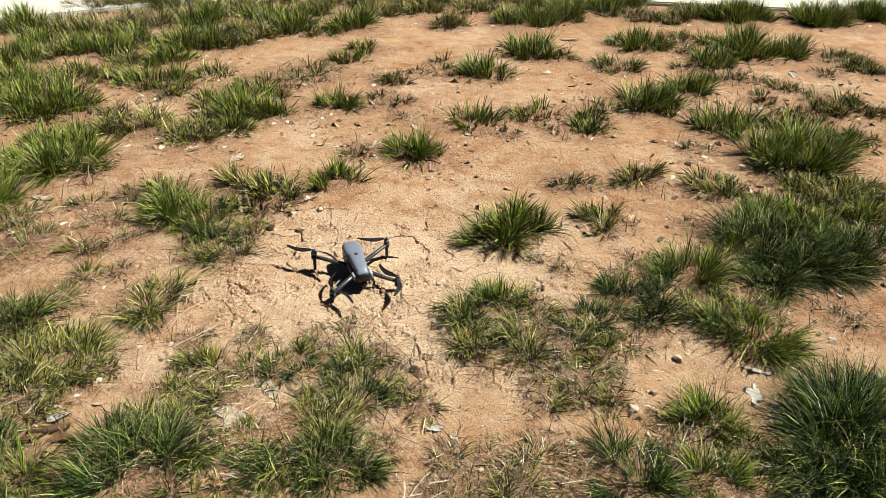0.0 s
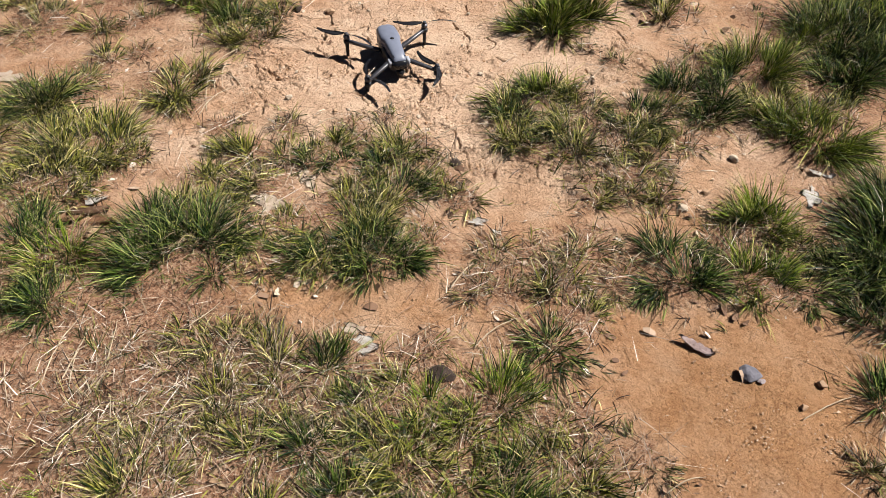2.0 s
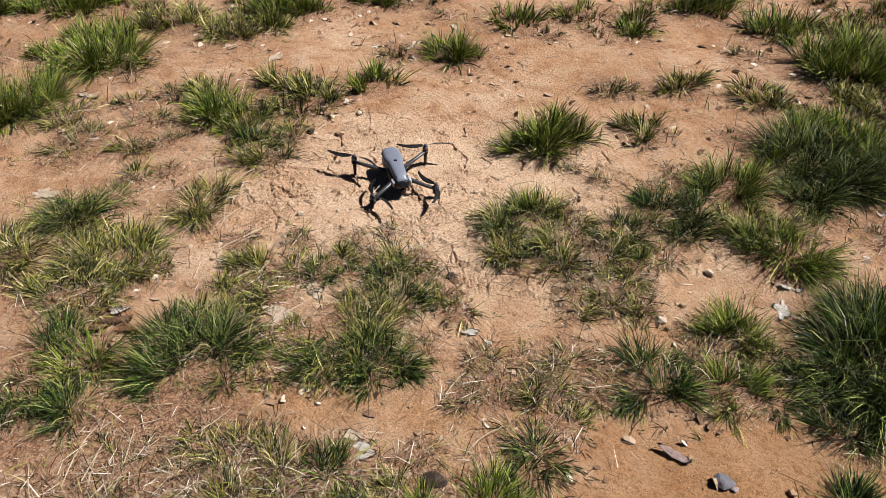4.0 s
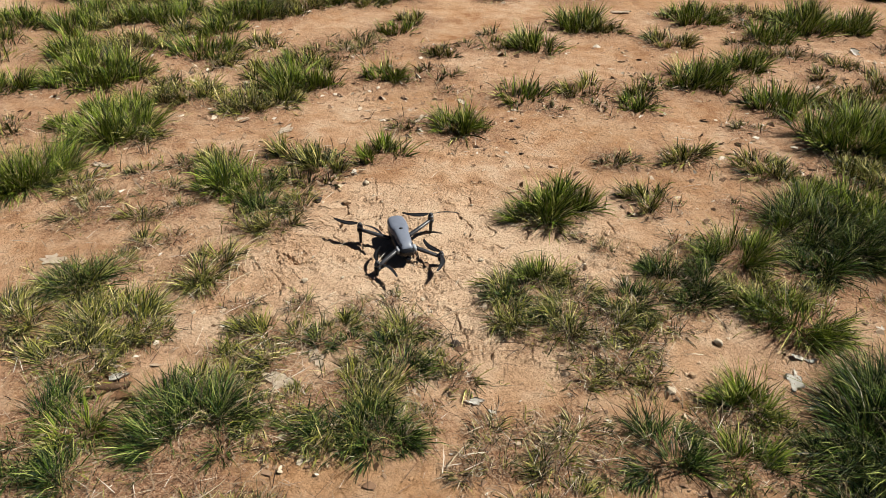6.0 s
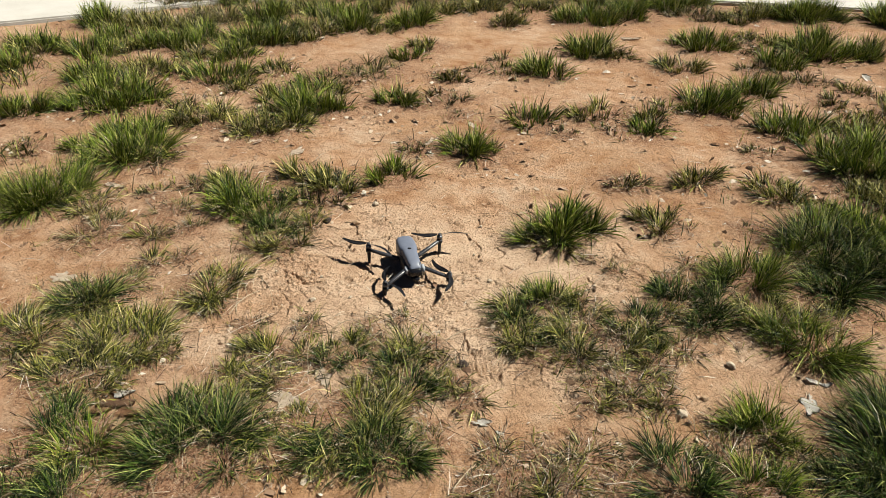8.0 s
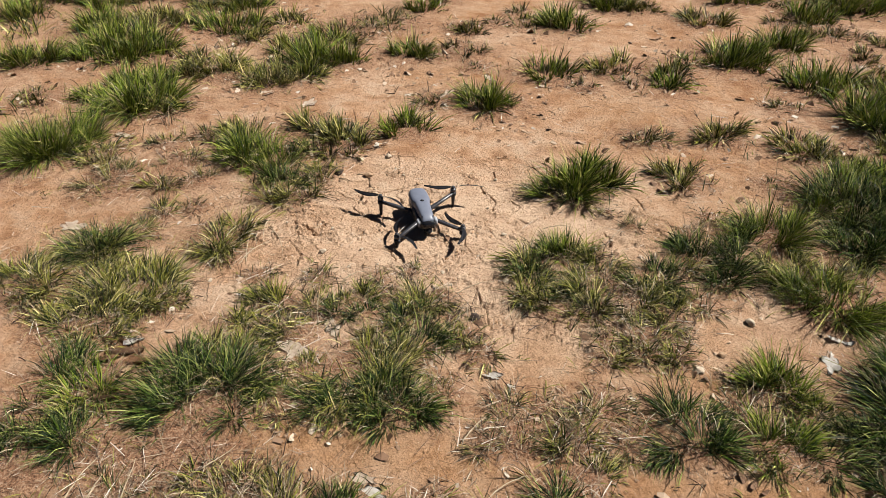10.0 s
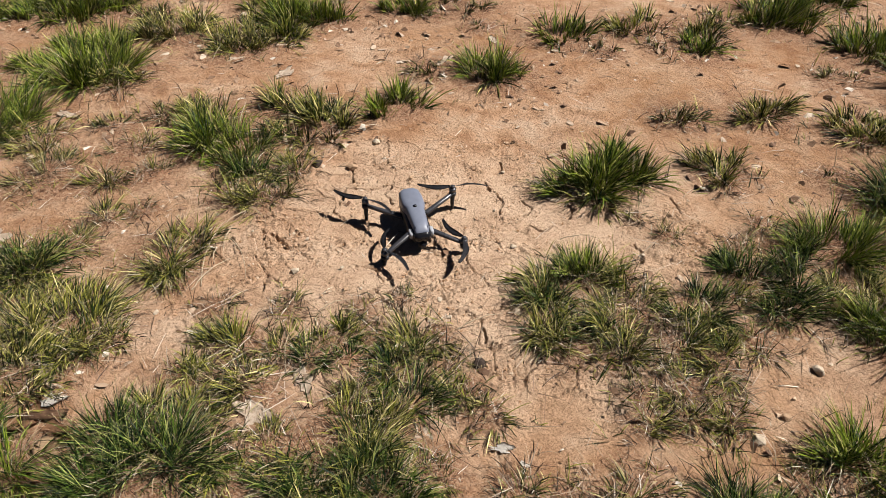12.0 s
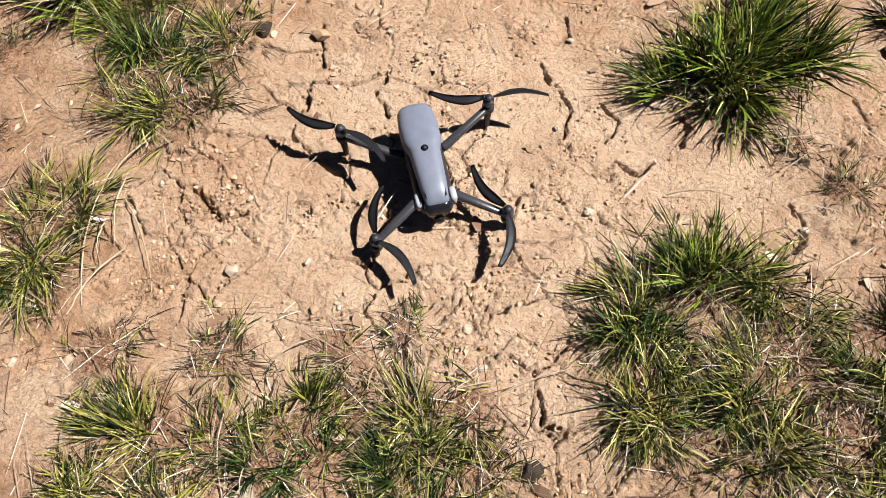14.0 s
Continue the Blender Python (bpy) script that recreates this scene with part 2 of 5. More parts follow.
def cells(x, y, size, seed):
    """Distance in metres to the edge between the two nearest scattered seeds."""
    gx, gy = np.floor(x / size), np.floor(y / size)
    best, second = np.full(x.shape, 9.0), np.full(x.shape, 9.0)
    for i in (-1, 0, 1):
        for j in (-1, 0, 1):
            px = (gx + i + 0.1 + 0.8 * lattice(gx + i + 900, gy + j + 900, seed)) * size
            py = (gy + j + 0.1 + 0.8 * lattice(gx + i + 900, gy + j + 900, seed + 7)) * size
            d = np.hypot(x - px, y - py)
            second = np.minimum(second, np.maximum(best, d))
            best = np.minimum(best, d)
    return second - best


TUFTS = []
CRACKS = []


def crack(*points, width=0.004):
    """A crack in the crust along these places."""
    CRACKS.append((points, width))


crack((-0.034, 1.751), (-0.023, 1.727), (-0.026, 1.703), (0.010, 1.691), width=0.0040)
crack((0.461, 2.358), (0.478, 2.329), (0.489, 2.294), width=0.0040)
crack((-0.209, 2.003), (-0.174, 1.992), width=0.0030)
crack((-0.067, 2.499), (-0.052, 2.457), (-0.077, 2.431), width=0.0040)
crack((-0.682, 1.632), (-0.702, 1.615), width=0.0030)
crack((-0.676, 1.996), (-0.671, 1.958), (-0.646, 1.929), width=0.0035)
crack((-0.662, 2.001), (-0.626, 1.977), (-0.596, 1.948), (-0.558, 1.968), width=0.0065)
crack((-0.536, 2.397), (-0.508, 2.300), (-0.527, 2.256), (-0.508, 2.195), width=0.0040)
crack((-0.631, 2.327), (-0.573, 2.321), (-0.515, 2.339), width=0.0030)
crack((-0.567, 2.242), (-0.511, 2.258), (-0.427, 2.274), (-0.379, 2.315), width=0.0040)
crack((-0.379, 2.315), (-0.393, 2.257), (-0.365, 2.208), width=0.0040)
crack((0.051, 2.172), (0.093, 2.151), (0.117, 2.180), width=0.0040)
crack((0.148, 2.309), (0.173, 2.247), (0.166, 2.222), width=0.0040)
crack((-0.101, 2.380), (-0.080, 2.326), width=0.0050)
crack((-0.750, 2.113), (-0.698, 2.105), (-0.634, 2.121), width=0.0030)
crack((0.014, 2.301), (0.052, 2.262), (0.035, 2.215), width=0.0030)
crack((-0.263, 2.160), (-0.224, 2.092), (-0.226, 2.040), width=0.0040)
crack((0.174, 3.102), (0.251, 3.015), (0.273, 2.887), width=0.0040)
crack((-0.068, 2.332), (-0.033, 2.275), (-0.044, 2.209), width=0.0040)
crack((0.348, 2.134), (0.369, 2.091), (0.352, 2.040), width=0.0040)
crack((0.020, 2.992), (0.099, 2.881), (0.082, 2.769), width=0.0030)


def swell(x, y):
    """Height of the ground without its fine crust."""
    x, y = np.asarray(x, float), np.asarray(y, float)
    z = 0.012 * ripple(x, y, 0.7, 1) + 0.006 * ripple(x, y, 0.23, 2)
    return z


def coarseness(x, y):
    """0 where the ground's mesh is fine enough for cracks, 1 where the material has to carry them."""
    return np.clip(np.maximum(np.maximum(-0.80 - x, x - 0.54), np.maximum(1.62 - y, y - 2.56)) / 0.08, 0, 1)


def crust(x, y):
    sharp = 1 - coarseness(x, y)
    medium = np.clip(1.0 - np.maximum(np.abs(x) - 1.1, np.maximum(0.55 - y, y - 2.85)) / 0.2, 0, 1)
    z = medium * (0.0020 * ripple(x, y, 0.075, 3) + 0.0008 * ripple(x, y, 0.032, 4)) + sharp * (0.0008 * ripple(x, y, 0.014, 5) + 0.0006 * ripple(x, y, 0.0065, 16))
    rough = np.clip(0.5 + 1.2 * ripple(x, y, 0.30, 12), 0, 1)
    z += sharp * rough * 0.0035 * np.clip(ripple(x, y, 0.022, 13) + 0.4 * ripple(x, y, 0.011, 14) - 0.25, 0, 1)
    # jagged outlines: the place is shaken at three sizes before the cells are drawn
    jx = 0.0030 * ripple(x, y, 0.011, 7) + 0.0018 * ripple(x, y, 0.0055, 17)
    jy = 0.0030 * ripple(x, y, 0.011, 9) + 0.0018 * ripple(x, y, 0.0055, 18)
    wx = x + 0.014 * ripple(x, y, 0.09, 6) + 0.006 * ripple(x, y, 0.03, 36) + jx
    wy = y + 0.014 * ripple(x, y, 0.09, 8) + 0.006 * ripple(x, y, 0.03, 38) + jy
    open_up = np.clip(0.12 + 1.1 * ripple(x, y, 0.38, 10) + 0.7 * ripple(x, y, 0.11, 15), 0, 1)
    rim = cells(wx, wy, 0.105, 21)
    big = np.clip(2.2 - 2.2 * rim / (0.0012 + 0.0036 * open_up), 0, 1) * np.clip(2.2 * open_up - 0.45, 0, 1)
    small = np.clip(2.0 - 2.0 * cells(wx, wy, 0.043, 22) / 0.0028, 0, 1) * np.clip(1.8 * ripple(x, y, 0.15, 19) - 0.35, 0, 1)
    # the rims of the plates curl up a little
    z += 0.0022 * sharp * open_up * np.exp(-((rim - 0.010) / 0.008) ** 2)
    z -= (0.013 * big + 0.005 * small * (1 - big)) * sharp
    # clods: flat-topped chips that stand proud in rough patches
    rough = np.clip(-0.05 + 1.5 * ripple(x, y, 0.16, 25) + 1.0 * ripple(x, y, 0.05, 29), 0, 1)
    for size, seed, high in ((0.021, 23, 0.0080), (0.0115, 33, 0.0055)):
        gap = cells(wx * 1.1, wy, size, seed)
        chosen = np.clip(4.0 * ripple(wx, wy, size * 1.15, seed + 1) - 0.9, 0, 1) * rough * sharp
        z += high * chosen * np.clip(gap / 0.0030, 0, 1)
    for line, width in CRACKS:
        bx, by = [p[0] for p in line], [p[1] for p in line]
        near = (x > min(bx) - 0.03) & (x < max(bx) + 0.03) & (y > min(by) - 0.03) & (y < max(by) + 0.03)
        px = x[near] + jx[near] + 0.004 * ripple(x[near], y[near], 0.022, 27)
        py = y[near] + jy[near] + 0.004 * ripple(x[near], y[near], 0.022, 28)
        gap = np.full(px.shape, 9.0)
        for (ax, ay), (cx, cy) in zip(line, line[1:]):
            dx, dy = cx - ax, cy - ay
            f = np.clip(((px - ax) * dx + (py - ay) * dy) / (dx * dx + dy * dy), 0, 1)
            gap = np.minimum(gap, np.hypot(px - ax - f * dx, py - ay - f * dy))
        wide = 1.0 * width * (0.85 + 0.5 * ripple(x[near], y[near], 0.02, 39))
        z[near] -= sharp[near] * 0.028 * np.clip(3.0 - 3.0 * gap / wide, 0, 1)
    return z


def ground_z(x, y):
    return float(swell(x, y))


# ---- helpers for things ----
def part(name, bm, material, parent=None, label="", smooth=True):
    me = bpy.data.meshes.new(name)
    bm.normal_update()
    bm.to_mesh(me)
    bm.free()
    if smooth:
        me.polygons.foreach_set("use_smooth", [True] * len(me.polygons))
    me.materials.append(material)
    ob = new(name, me)
    if parent is not None:
        ob.parent = parent
    if label:
        ob["label"] = label
    return ob


def sheet_mesh(name, verts, quads, material, smooth=False, floats=()):
    """One mesh from arrays of corners and four-sided faces."""
    me = bpy.data.meshes.new(name)
    verts, quads = np.asarray(verts, np.float32), np.asarray(quads, np.int32)
    me.vertices.add(len(verts))
    me.vertices.foreach_set("co", verts.ravel())
    me.loops.add(quads.size)
    me.loops.foreach_set("vertex_index", quads.ravel())
    me.polygons.add(len(quads))
    me.polygons.foreach_set("loop_start", np.arange(0, quads.size, quads.shape[1], dtype=np.int32))
    me.polygons.foreach_set("use_smooth", np.full(len(quads), smooth))
    for key, values in floats:
        a = me.attributes.new(key, "FLOAT", "POINT")
        a.data.foreach_set("value", np.asarray(values, np.float32))
    me.update(calc_edges=True)
    me.validate()
    me.materials.append(material)
    return me


def blades(root, lean, length, width, droop, rng, segments=4):
    """Ribbons that rise from their roots, lean out and droop: corners, faces and the place along each blade."""
    n = len(root)
    s = np.linspace(0, 1, segments + 1)
    flat = lean / np.maximum(np.linalg.norm(lean, axis=1, keepdims=True), 1e-6)
    tilt = np.clip(np.linalg.norm(lean, axis=1), 0, 1.5)
    twist = rng.uniform(-1.25, 1.25, n)
    across = np.stack([-flat[:, 1], flat[:, 0]], 1)
    sideways = np.stack([across[:, 0] * np.cos(twist), across[:, 1] * np.cos(twist), np.sin(twist)], 1)
    p = np.zeros((n, segments + 1, 3))
    p[:, 0] = root
    angle = tilt.copy()
    for k in range(1, segments + 1):
        step = length / segments
        p[:, k, 0] = p[:, k - 1, 0] + flat[:, 0] * np.sin(angle) * step
        p[:, k, 1] = p[:, k - 1, 1] + flat[:, 1] * np.sin(angle) * step
        p[:, k, 2] = p[:, k - 1, 2] + np.cos(angle) * step
        angle = np.minimum(angle + droop / segments * (0.4 + k * 0.45), 2.3)
    taper = 0.5 * width[:, None] * (np.array([0.75, 1.0, 0.9, 0.6, 0.1])[None, :] if segments == 4 else np.interp(s, (0, 0.35, 0.7, 1), (0.9, 1.0, 0.75, 0.12))[None, :])
    a, b = p - sideways[:, None] * taper[..., None], p + sideways[:, None] * taper[..., None]
    verts = np.stack([a, b], 2).reshape(-1, 3)
    k = np.arange(segments)
    q = np.stack([2 * k, 2 * k + 1, 2 * k + 3, 2 * k + 2], 1)
    quads = (np.arange(n)[:, None, None] * 2 * (segments + 1) + q[None]).reshape(-1, 4)
    along = np.tile(np.repeat(s, 2), n)
    return verts, quads, along


# ---- grass ----
LABELS = {
    "lush": "lush green tuft of upright meadow grass on bare soil",
    "mixed": "yellow-green grass tuft mixed with dry straw blades",
    "dark": "dense dark green clump of long drooping grass blades",
    "dry": "thin half-dry grass tuft with sparse straw-coloured blades",
}
MAKE = {"lush": (1.15, 0.3, 0.85, 0.5), "mixed": (1.0, 0.6, 1.0, 0.65), "dark": (1.2, 0.25, 1.0, 0.75), "dry": (0.45, 1.4, 1.2, 0.7)}


def grass_tuft(x, y, radius, length, style):
    TUFTS.append((x, y, radius, style))
    rng = np.random.default_rng(len(TUFTS) * 17 + 3)
    dense, dry_share, spread, droop = MAKE[style]
    if y < 1.9:
        spread, droop = spread * 1.25, droop * 1.25
    tuft = tagged(new("grass_tuft"), LABELS[style], "grass tuft", "grass tufts on the bare ground")
    tuft.location = (x, y, ground_z(x, y))
    core = radius * (0.72 if style in ("lush", "dark") else 0.80)
    per_area = 66000 if y < 1.75 else 58000 if y < 2.4 else 34000 if y < 3.4 else 18000
    count = int(np.clip(per_area * radius * radius * dense, 75, 4200))
    # several crowns, each a small fountain of blades, so that the outline is uneven
    crowns = int(np.clip((radius / 0.028) ** 1.55 * (0.7 if style == "dry" else 1.0), 4, 42))
    cr = core * np.sqrt(rng.random(crowns)) * 0.95
    ca = rng.random(crowns) * 2 * np.pi
    oval, turn = rng.uniform(0.6, 1.0), rng.random() * np.pi
    ex, ey = cr * np.cos(ca) * 1.1, cr * np.sin(ca) * oval
    cx, cy = ex * np.cos(turn) - ey * np.sin(turn), ex * np.sin(turn) + ey * np.cos(turn)
    vigour = rng.uniform(0.45, 1.3, crowns) * (1.1 - 0.25 * cr / core)
    share = rng.uniform(0.4, 1.6, crowns)
    share /= share.sum()
    bend = rng.normal(0, 0.2, (crowns, 2))
    segments = 3 if y < 3.4 else 2

    def clump(n, reach, low, high, wide, material, name, label, extra_droop, flatness, outward, loose, fringe):
        # locks: a few blades that grow and lean together
        locks = max(4, n // 5)
        lock = rng.integers(0, locks, n)
        w = rng.choice(crowns, locks, p=share)[lock]
        unit = rng.normal(0, 1, (locks, 2))[lock] + rng.normal(0, 0.28, (n, 2))
        stray = rng.normal(0, flatness, (locks, 2))[lock] + rng.normal(0, 0.10, (n, 2))
        off = unit * (loose + 0.05 * core)
        rx, ry = cx[w] + off[:, 0], cy[w] + off[:, 1]
        root = np.stack([rx, ry, np.zeros(n) - 0.004], 1)
        root[:, 2] += swell(rx + x, ry + y) - ground_z(x, y) + 0.007
        aim = np.stack([cx[w], cy[w]], 1) / max(core, 0.01) * (0.5 if y < 2.4 else 0.38) + unit * outward + bend[w] + stray
        size = length * rng.uniform(low, high, n) * vigour[w] * reach
        # some outer blades lie far out over the soil
        lay = (rng.random(locks) < fringe)[lock]
        out = np.stack([rx, ry], 1)
        out /= np.maximum(np.linalg.norm(out, axis=1, keepdims=True), 1e-4)
        aim[lay] = (out + rng.normal(0, 0.3, (n, 2)))[lay] * rng.uniform(0.8, 1.3, n)[lay, None] / spread
        size[lay] *= 1.2
        verts, quads, along = blades(root, aim * spread, size, rng.uniform(0.55, 1.25, n) * wide, extra_droop * rng.uniform(0.1, 1.7, n), rng, segments)
        ob = new(name, sheet_mesh(name, verts, quads, material, floats=(("along", along),)))
        ob.parent = tuft
        ob["label"] = label

    wide = 0.0022 if y < 1.35 else 0.0025 if y < 2.4 else 0.0042 if y < 3.4 else 0.0056
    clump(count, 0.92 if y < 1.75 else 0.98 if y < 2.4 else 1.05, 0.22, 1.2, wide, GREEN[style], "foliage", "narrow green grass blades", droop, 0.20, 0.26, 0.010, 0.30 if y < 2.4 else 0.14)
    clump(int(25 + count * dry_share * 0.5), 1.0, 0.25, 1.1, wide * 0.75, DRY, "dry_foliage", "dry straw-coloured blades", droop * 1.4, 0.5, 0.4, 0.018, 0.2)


grass_tuft(-0.41, 3.12, 0.105, 0.053, "dry")
grass_tuft(-0.16, 3.12, 0.172, 0.107, "lush")
grass_tuft(0.11, 3.57, 0.173, 0.107, "lush")
grass_tuft(0.42, 3.70, 0.145, 0.080, "mixed")
grass_tuft(0.70, 3.53, 0.140, 0.086, "lush")
grass_tuft(0.71, 3.74, 0.158, 0.076, "mixed")
grass_tuft(1.11, 3.95, 0.245, 0.133, "lush")
grass_tuft(1.37, 4.22, 0.195, 0.115, "lush")
grass_tuft(1.45, 3.64, 0.224, 0.125, "lush")
grass_tuft(1.74, 3.77, 0.183, 0.082, "mixed")
grass_tuft(1.67, 3.28, 0.300, 0.153, "lush")
grass_tuft(1.94, 3.47, 0.183, 0.100, "lush")
grass_tuft(1.18, 2.88, 0.170, 0.079, "mixed")
grass_tuft(1.24, 2.36, 0.225, 0.145, "dark")
grass_tuft(1.47, 2.35, 0.190, 0.113, "dark")
grass_tuft(1.41, 2.55, 0.166, 0.104, "lush")
grass_tuft(1.22, 2.56, 0.148, 0.098, "lush")
grass_tuft(1.66, 2.85, 0.191, 0.084, "mixed")
grass_tuft(1.70, 2.68, 0.134, 0.093, "lush")
grass_tuft(1.51, 2.92, 0.153, 0.066, "mixed")
grass_tuft(1.86, 2.88, 0.128, 0.060, "mixed")
grass_tuft(0.90, 2.20, 0.144, 0.106, "lush")
grass_tuft(0.92, 2.00, 0.135, 0.070, "mixed")
grass_tuft(0.98, 1.85, 0.158, 0.112, "lush")
grass_tuft(1.01, 2.53, 0.091, 0.037, "dry")
grass_tuft(0.31, 1.35, 0.094, 0.057, "dry")
grass_tuft(0.51, 1.29, 0.132, 0.102, "dark")
grass_tuft(0.76, 1.48, 0.119, 0.092, "lush")
grass_tuft(0.70, 1.30, 0.110, 0.084, "lush")
grass_tuft(1.06, 1.41, 0.242, 0.165, "dark")
grass_tuft(1.22, 1.58, 0.183, 0.133, "dark")
grass_tuft(1.10, 1.53, 0.100, 0.089, "dark")
grass_tuft(-0.27, 1.33, 0.171, 0.079, "mixed")
grass_tuft(-0.18, 1.26, 0.145, 0.087, "dark")
grass_tuft(-0.31, 1.25, 0.111, 0.068, "dark")
grass_tuft(-1.01, 1.55, 0.171, 0.088, "mixed")
grass_tuft(-1.12, 1.55, 0.113, 0.064, "mixed")
grass_tuft(-1.07, 1.41, 0.137, 0.070, "mixed")
grass_tuft(-0.64, 1.22, 0.192, 0.102, "dark")
grass_tuft(-0.56, 1.30, 0.105, 0.061, "mixed")
grass_tuft(-0.47, 1.23, 0.081, 0.049, "mixed")
grass_tuft(-0.92, 1.19, 0.107, 0.075, "lush")
grass_tuft(-1.27, 1.75, 0.140, 0.079, "mixed")
grass_tuft(-1.20, 1.84, 0.102, 0.059, "dry")
grass_tuft(-1.46, 2.16, 0.143, 0.062, "dry")
grass_tuft(-1.74, 2.84, 0.230, 0.141, "lush")
grass_tuft(-1.76, 3.07, 0.162, 0.103, "lush")
grass_tuft(-1.62, 3.35, 0.204, 0.098, "mixed")
grass_tuft(-1.26, 3.24, 0.184, 0.083, "mixed")
grass_tuft(-1.13, 3.51, 0.229, 0.140, "lush")
grass_tuft(-0.99, 3.62, 0.158, 0.102, "lush")
grass_tuft(-1.33, 3.77, 0.195, 0.085, "mixed")
grass_tuft(-1.52, 4.21, 0.166, 0.069, "mixed")
grass_tuft(-1.81, 4.04, 0.239, 0.118, "lush")
grass_tuft(-1.87, 4.44, 0.214, 0.110, "lush")
grass_tuft(-1.64, 3.87, 0.157, 0.059, "mixed")
grass_tuft(-2.25, 3.55, 0.316, 0.159, "lush")
grass_tuft(-2.08, 3.53, 0.200, 0.105, "lush")
grass_tuft(-2.56, 3.92, 0.262, 0.125, "lush")
grass_tuft(-2.82, 4.35, 0.241, 0.118, "lush")
grass_tuft(-2.30, 4.07, 0.240, 0.087, "mixed")
grass_tuft(-2.32, 4.61, 0.249, 0.134, "lush")
grass_tuft(-2.52, 4.62, 0.205, 0.119, "lush")
grass_tuft(-2.64, 4.52, 0.218, 0.092, "mixed")
grass_tuft(-1.87, 4.84, 0.287, 0.149, "lush")
grass_tuft(-1.74, 4.99, 0.253, 0.136, "dark")
grass_tuft(-1.93, 4.65, 0.187, 0.083, "mixed")
grass_tuft(-1.52, 5.22, 0.300, 0.114, "mixed")
grass_tuft(-1.28, 5.34, 0.278, 0.145, "lush")
grass_tuft(-1.53, 5.63, 0.294, 0.136, "lush")
grass_tuft(-0.88, 5.55, 0.283, 0.147, "lush")
grass_tuft(-0.64, 3.78, 0.186, 0.101, "lush")
grass_tuft(-0.38, 3.86, 0.152, 0.071, "dry")
grass_tuft(-0.41, 4.23, 0.134, 0.069, "mixed")
grass_tuft(-0.76, 4.67, 0.157, 0.091, "lush")
grass_tuft(-0.68, 4.93, 0.165, 0.077, "mixed")
grass_tuft(-0.88, 4.28, 0.223, 0.080, "dry")
grass_tuft(-1.09, 4.15, 0.247, 0.064, "dry")
grass_tuft(-3.28, 5.18, 0.283, 0.147, "lush")
grass_tuft(-2.96, 5.15, 0.274, 0.119, "mixed")
grass_tuft(-2.64, 5.28, 0.326, 0.132, "dry")
grass_tuft(-2.38, 5.50, 0.331, 0.132, "dry")
grass_tuft(-2.04, 5.54, 0.325, 0.162, "lush")
grass_tuft(-1.83, 5.89, 0.283, 0.121, "mixed")
grass_tuft(0.18, 4.45, 0.213, 0.122, "lush")
grass_tuft(-0.03, 4.44, 0.139, 0.071, "mixed")
grass_tuft(0.49, 4.96, 0.255, 0.137, "lush")
grass_tuft(0.63, 4.91, 0.181, 0.082, "mixed")
grass_tuft(0.50, 5.87, 0.322, 0.145, "lush")
grass_tuft(0.84, 6.08, 0.279, 0.146, "lush")
grass_tuft(1.29, 5.25, 0.276, 0.130, "lush")
grass_tuft(1.54, 5.28, 0.225, 0.080, "dry")
grass_tuft(1.77, 5.47, 0.209, 0.089, "mixed")
grass_tuft(1.72, 4.90, 0.227, 0.127, "lush")
grass_tuft(2.06, 5.23, 0.307, 0.155, "lush")
grass_tuft(2.32, 5.21, 0.238, 0.131, "lush")
grass_tuft(1.77, 4.55, 0.232, 0.072, "dry")
grass_tuft(2.03, 4.36, 0.140, 0.063, "mixed")
grass_tuft(2.17, 4.06, 0.219, 0.092, "mixed")
grass_tuft(2.68, 5.00, 0.247, 0.077, "mixed")
grass_tuft(2.73, 4.77, 0.200, 0.067, "mixed")
grass_tuft(1.05, 4.70, 0.202, 0.087, "mixed")
grass_tuft(0.94, 4.78, 0.116, 0.048, "dry")
grass_tuft(2.31, 6.30, 0.378, 0.165, "lush")
grass_tuft(1.99, 6.36, 0.302, 0.114, "mixed")
grass_tuft(1.43, 6.24, 0.320, 0.102, "dry")
grass_tuft(1.74, 6.13, 0.232, 0.074, "mixed")
grass_tuft(3.01, 6.25, 0.377, 0.165, "lush")
grass_tuft(3.53, 6.45, 0.366, 0.165, "lush")
grass_tuft(-0.14, 5.71, 0.219, 0.113, "mixed")
grass_tuft(-0.40, 6.16, 0.282, 0.109, "mixed")
grass_tuft(0.08, 6.24, 0.256, 0.102, "mixed")
grass_tuft(1.19, 6.53, 0.301, 0.154, "lush")
grass_tuft(-0.73, 6.07, 0.251, 0.101, "mixed")
grass_tuft(-1.24, 5.98, 0.279, 0.120, "mixed")
grass_tuft(-3.06, 5.86, 0.304, 0.132, "dry")
grass_tuft(-0.26, 3.60, 0.074, 0.034, "dry")
grass_tuft(-0.51, 3.74, 0.078, 0.035, "dry")
grass_tuft(1.21, 3.35, 0.112, 0.041, "dry")
grass_tuft(2.08, 3.53, 0.151, 0.057, "mixed")
grass_tuft(1.46, 2.27, 0.103, 0.039, "dry")
grass_tuft(-1.62, 2.35, 0.118, 0.065, "mixed")
grass_tuft(1.34, 1.99, 0.094, 0.038, "dry")
grass_tuft(-1.87, 2.38, 0.254, 0.150, "lush")
grass_tuft(-2.61, 3.28, 0.207, 0.119, "lush")
grass_tuft(-3.17, 4.01, 0.192, 0.114, "lush")
grass_tuft(-3.27, 4.40, 0.266, 0.141, "lush")
grass_tuft(-1.36, 1.55, 0.160, 0.085, "mixed")
grass_tuft(-2.24, 2.83, 0.125, 0.050, "dry")
grass_tuft(0.22, 1.06, 0.099, 0.073, "dark")
